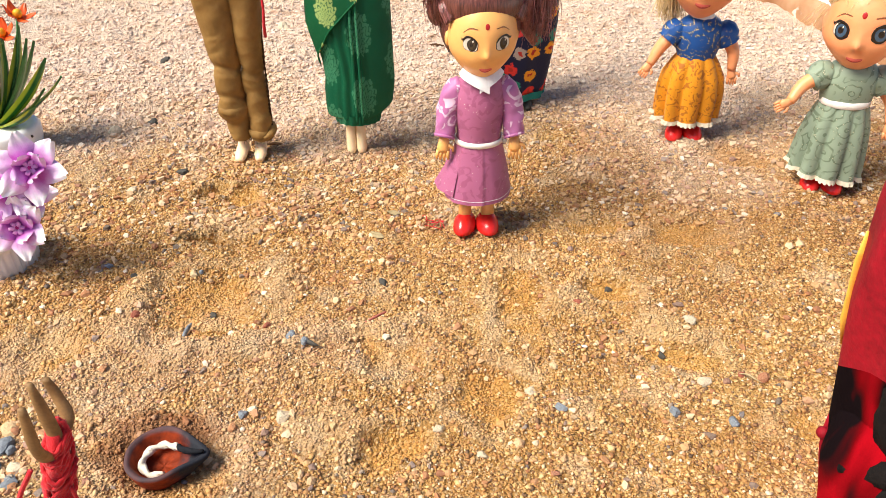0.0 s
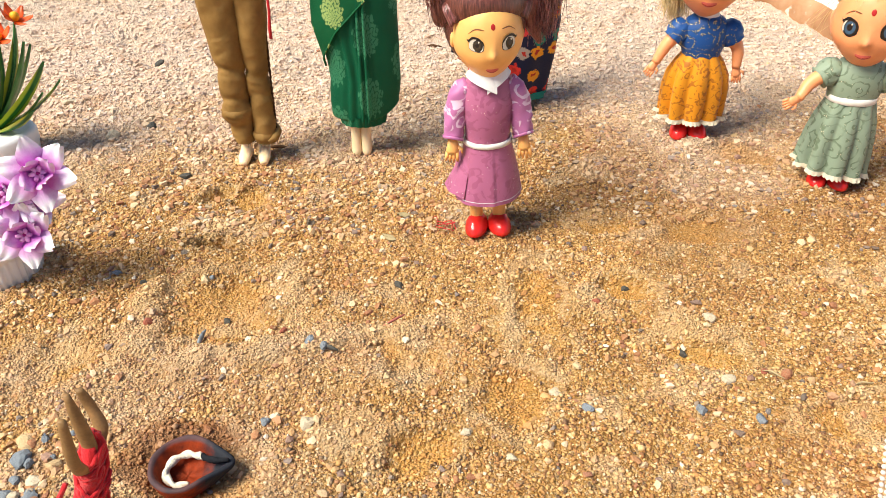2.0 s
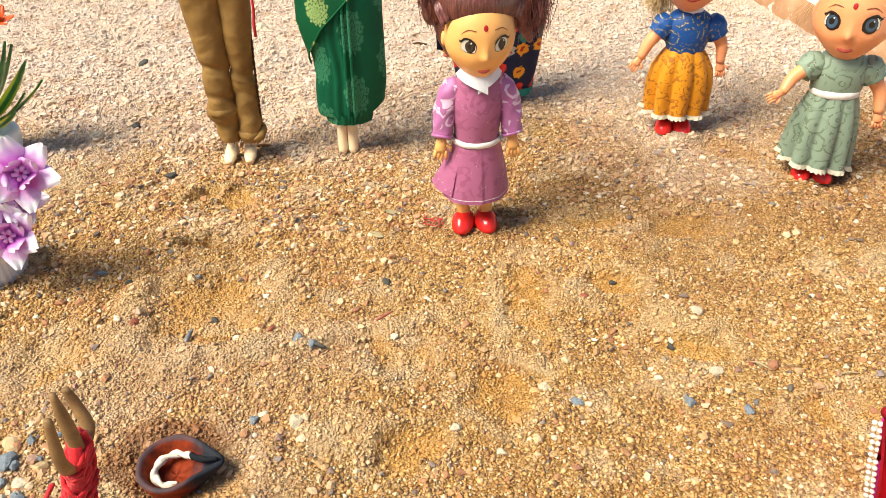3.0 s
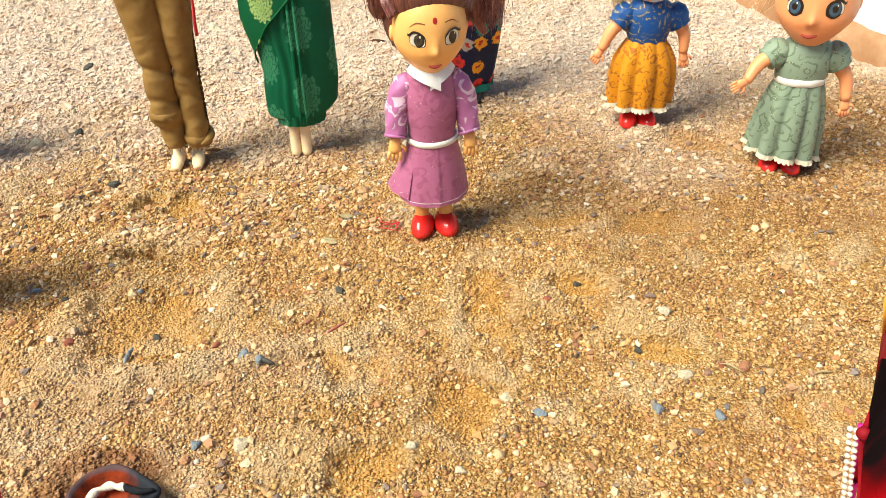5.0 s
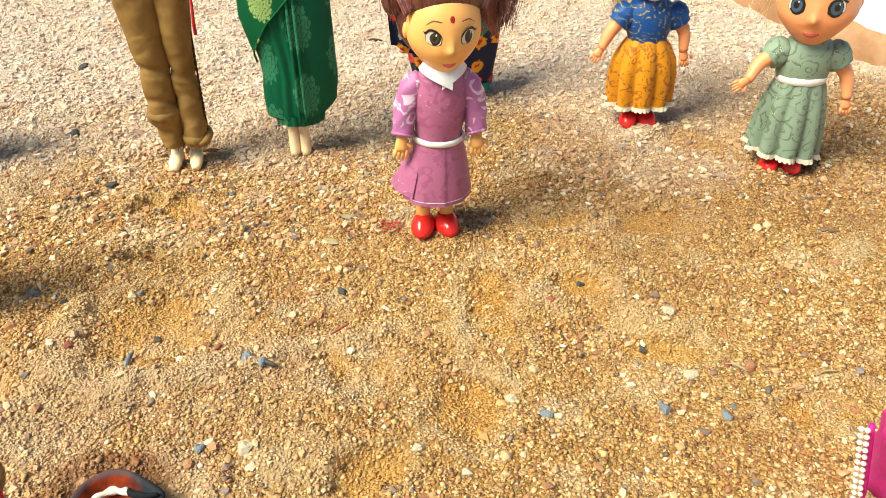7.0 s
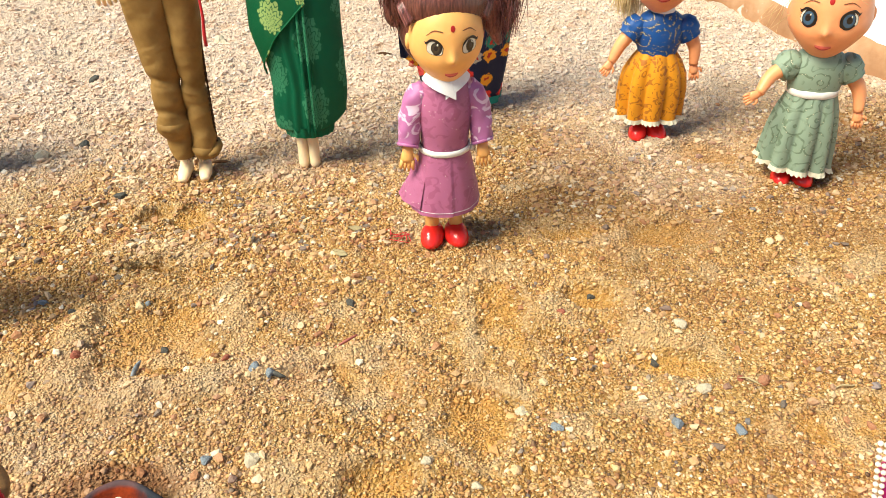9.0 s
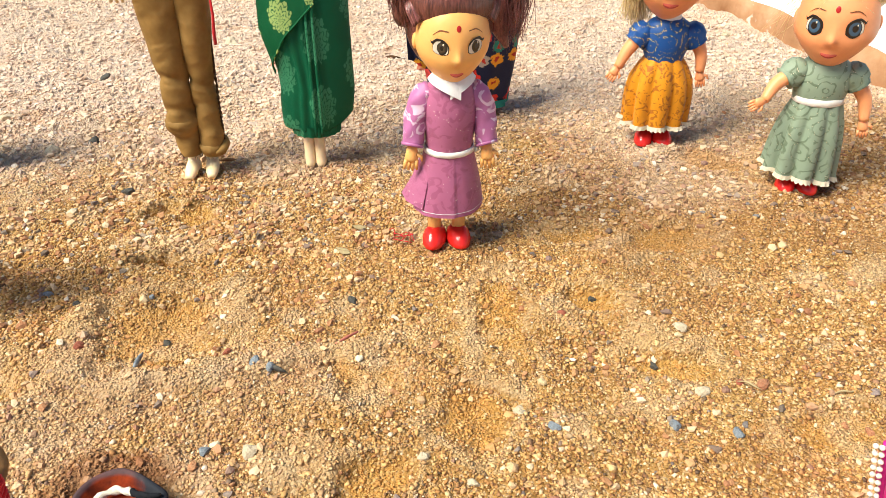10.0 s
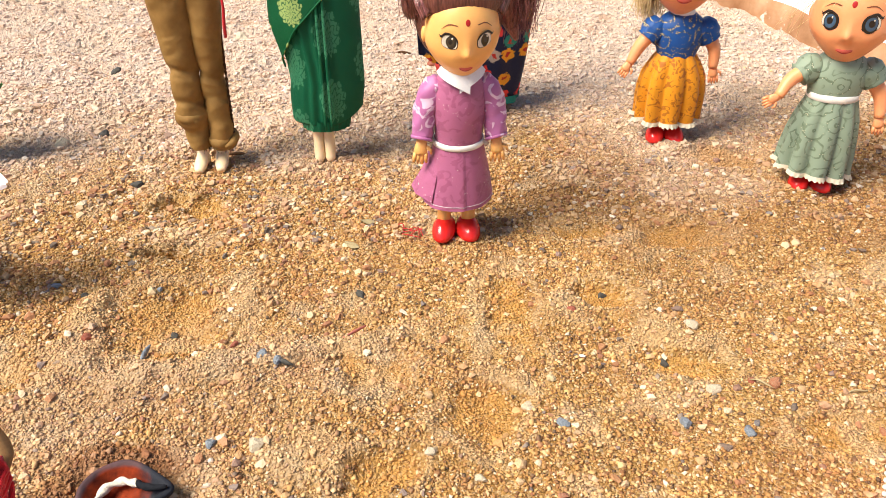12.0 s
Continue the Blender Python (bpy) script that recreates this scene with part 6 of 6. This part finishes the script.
    for x, y in ((0.003, 0.466), (0.012, 0.501)):
        b = petal_mesh(0.010, 0.0024, 0.08, M["dry_leaf"], 0.0006, 0.4)
        ob = tagged(new("dry_leaf", b.mesh("dry_leaf")), "small dry leaf lying on sand", "leaf")
        ob.matrix_basis = pose(x, y, z_at(x, y) + 0.0016, 8, 0, 70 if y < 0.48 else 100)
    b = Build()
    rng = random.Random(17)
    for i in range(7):
        p = Vector((rng.uniform(-0.006, 0.006), rng.uniform(-0.004, 0.004), 0.001))
        b.tube(curve([p, p + Vector((rng.uniform(-0.008, 0.008), rng.uniform(-0.005, 0.005), 0.003)), p + Vector((rng.uniform(-0.01, 0.01), rng.uniform(-0.006, 0.006), 0.0005))], 5), [0.0003] * 11, M["red_thread"], 4)
    ob = tagged(new("thread_scrap", b.mesh("thread_scrap")), "loose red thread ends on sand", "thread")
    ob.matrix_basis = pose(0.036, 0.487, z_at(0.036, 0.487) + 0.0005)


def pebbles():
    """Countable pebbles, strewn, each an object on one of a few shared meshes."""
    rng = random.Random(77)
    meshes = []
    for i in range(9):
        me = rock_mesh(500 + i, (1, 0.65 + 0.04 * i, 0.5 + 0.03 * (i % 4)), 1, 0.45)
        me.materials.append(M["pebble"])
        meshes.append(me)
    made = 0
    while made < 290:
        y = 0.23 + 0.62 * rng.random() ** 1.3
        x = 0.07 + (rng.random() - 0.5) * (0.30 + 1.15 * y)
        if x > 0.47 - 0.305 * (y - 0.715) or (rng.random() > 0.35 and -0.05 < x < 0.24):
            continue
        r = 0.0018 + 0.0026 * rng.random() ** 2.4
        ob = new("pebble", meshes[made % 9])
        ob.matrix_basis = pose(x, y, z_at(x, y) + r * 0.2, rng.uniform(-20, 20), rng.uniform(-20, 20), rng.uniform(0, 360)) @ Matrix.Diagonal((r, r, r, 1))
        tagged(ob, "small weathered pebble lying on sand", "pebble", "pebbles on the sand")
        made += 1


low_step()
purple = purple_doll()
trouser_doll()
sari_doll()
navy_doll()
frock_doll("yellow_skirt_doll", pose(0.2415, 0.6140, 0.0, 0, 0, -8), "blond doll in royal blue blouse, mustard skirt and red shoes", M["blue_cloth"], M["yellow_cloth"], False, 0.95, (0.0190, 0.0246, 0.0195), ((0, 0.86), (0.06, 0.92), (0.22, 1.0), (0.45, 1.04), (0.68, 0.90), (0.88, 0.42), (1, 0)), 0.0, 0.86,
           (((-0.0285, -0.004, 0.076), (-0.0350, -0.008, 0.064), (-0.5, -0.3, -0.7)), ((0.0270, -0.001, 0.074), (0.0280, -0.004, 0.060), (0.15, -0.2, -1))),
           1.28, 0.1370, -6, 3, 0, [(-0.016, 0.006, -0.033), (-0.019, 0.002, -0.028), (-0.013, 0.008, -0.030)], 31)
frock_doll("sage_dress_doll", pose(0.3225, 0.5300, 0.0, 0, 0, -14), "blond doll in pale sage green dress, white belt and red shoes", M["sage"], M["sage"], True, 0.92, (0.0150, 0.0240, 0.0200), ((0, 1.0), (0.05, 1.0), (0.25, 0.97), (0.48, 0.84), (0.70, 0.60), (0.88, 0.25), (1, 0)), 0.10, 1.0,
           (((-0.0300, -0.006, 0.079), (-0.0370, -0.014, 0.070), (-0.8, -0.3, -0.35)), ((0.0290, -0.001, 0.070), (0.0310, -0.006, 0.056), (0.1, -0.2, -1))),
           1.14, 0.1245, -17, -2, 2, None, 32)
veiled = veiled_doll()
magenta_cloth()
oil_lamp()
trident()
bouquet()
leaf_plant()
small_finds()

ground = make_ground()
rng = np.random.default_rng(12)
for name, args, label in (
        ("fine_grains", (92000, 0.17, 0.60, 0.00042, 0.00105, (OCTA_V, OCTA_F), M["gravel"], rng, 1.4, 0.2, True), "fine angular sand grains strewn over the ground"),
        ("angular_grains", (52000, 0.17, 0.72, 0.00055, 0.00132, (CHUNK_V, CHUNK_F), M["gravel"], rng, 2.4, 0.75, True), "angular golden gravel grains"),
        ("coarse_grains", (8000, 0.19, 0.80, 0.0011, 0.0025, ico(), M["chips"], rng, 2.8, 0.97), "coarse tan and brown gravel grains"),
        ("far_grains", (70000, 0.48, 1.36, 0.0006, 0.0022, (CHUNK_V, CHUNK_F), M["chips"], rng, 2.3, 0.7), "coarse gravel grains on the far ground")):
    tagged(scatter(name, *args), label, "gravel", kind="stuff")
pebbles()


# ---- what moves ----
SWAY = [  # seconds, tilt, lean and turn in degrees, shift in metres
    (0.0, -2.14, 0.13, 0.37, 0.0001, -0.0004), (0.5, -0.81, 0.86, 1.18, 0.0001, -0.0002), (1.0, -1.95, -0.36, 1.17, 0.0005, -0.0001),
    (1.5, -1.90, -1.19, -0.77, -0.0001, -0.0016), (2.0, -1.62, -2.35, -0.62, 0.0002, -0.0001), (2.5, -1.43, -2.21, -0.59, 0.0, 0.0),
    (3.0, 1.25, -0.59, 0.33, -0.0007, 0.0002), (5.0, 1.15, -0.93, 0.06, 0.0006, -0.0006), (5.5, 0.44, -1.66, 0.95, 0.0005, 0.0003),
    (6.0, 0.16, 0.21, 0.28, 0.0003, 0.0), (6.5, 1.25, 2.14, 1.40, -0.0003, 0.0011), (7.0, 1.26, 2.20, 2.10, -0.0005, -0.0003),
    (9.0, 1.04, 0.06, 0.85, 0.0, 0.0010), (9.5, 0.82, -0.16, 0.46, 0.0002, 0.0008), (10.0, 0.27, 0.58, -0.21, -0.0007, -0.0007),
    (10.5, -0.19, 0.62, -0.90, -0.0002, -0.0011), (11.0, -0.38, 0.88, -0.93, -0.0002, -0.0010), (11.5, 0.80, 0.40, -1.71, 0.0, 0.0006),
    (12.0, 1.87, 0.02, -0.57, -0.0002, 0.0028),
]


def motions():
    x0, y0, z0 = PURPLE_BASE
    walk(veiled, [(t, pose(dx, 0, 0)) for t, dx in ((0, 0), (5.0, 0), (5.5, 0.001), (6.0, 0.006), (6.5, 0.009), (7.0, 0.011), (9.0, 0.011), (12.0, 0.011))])
    walk(purple, [(t, pose(x0 + dx, y0 + dy, z0, rx, ry, rz)) for t, rx, ry, rz, dx, dy in SWAY])


motions()
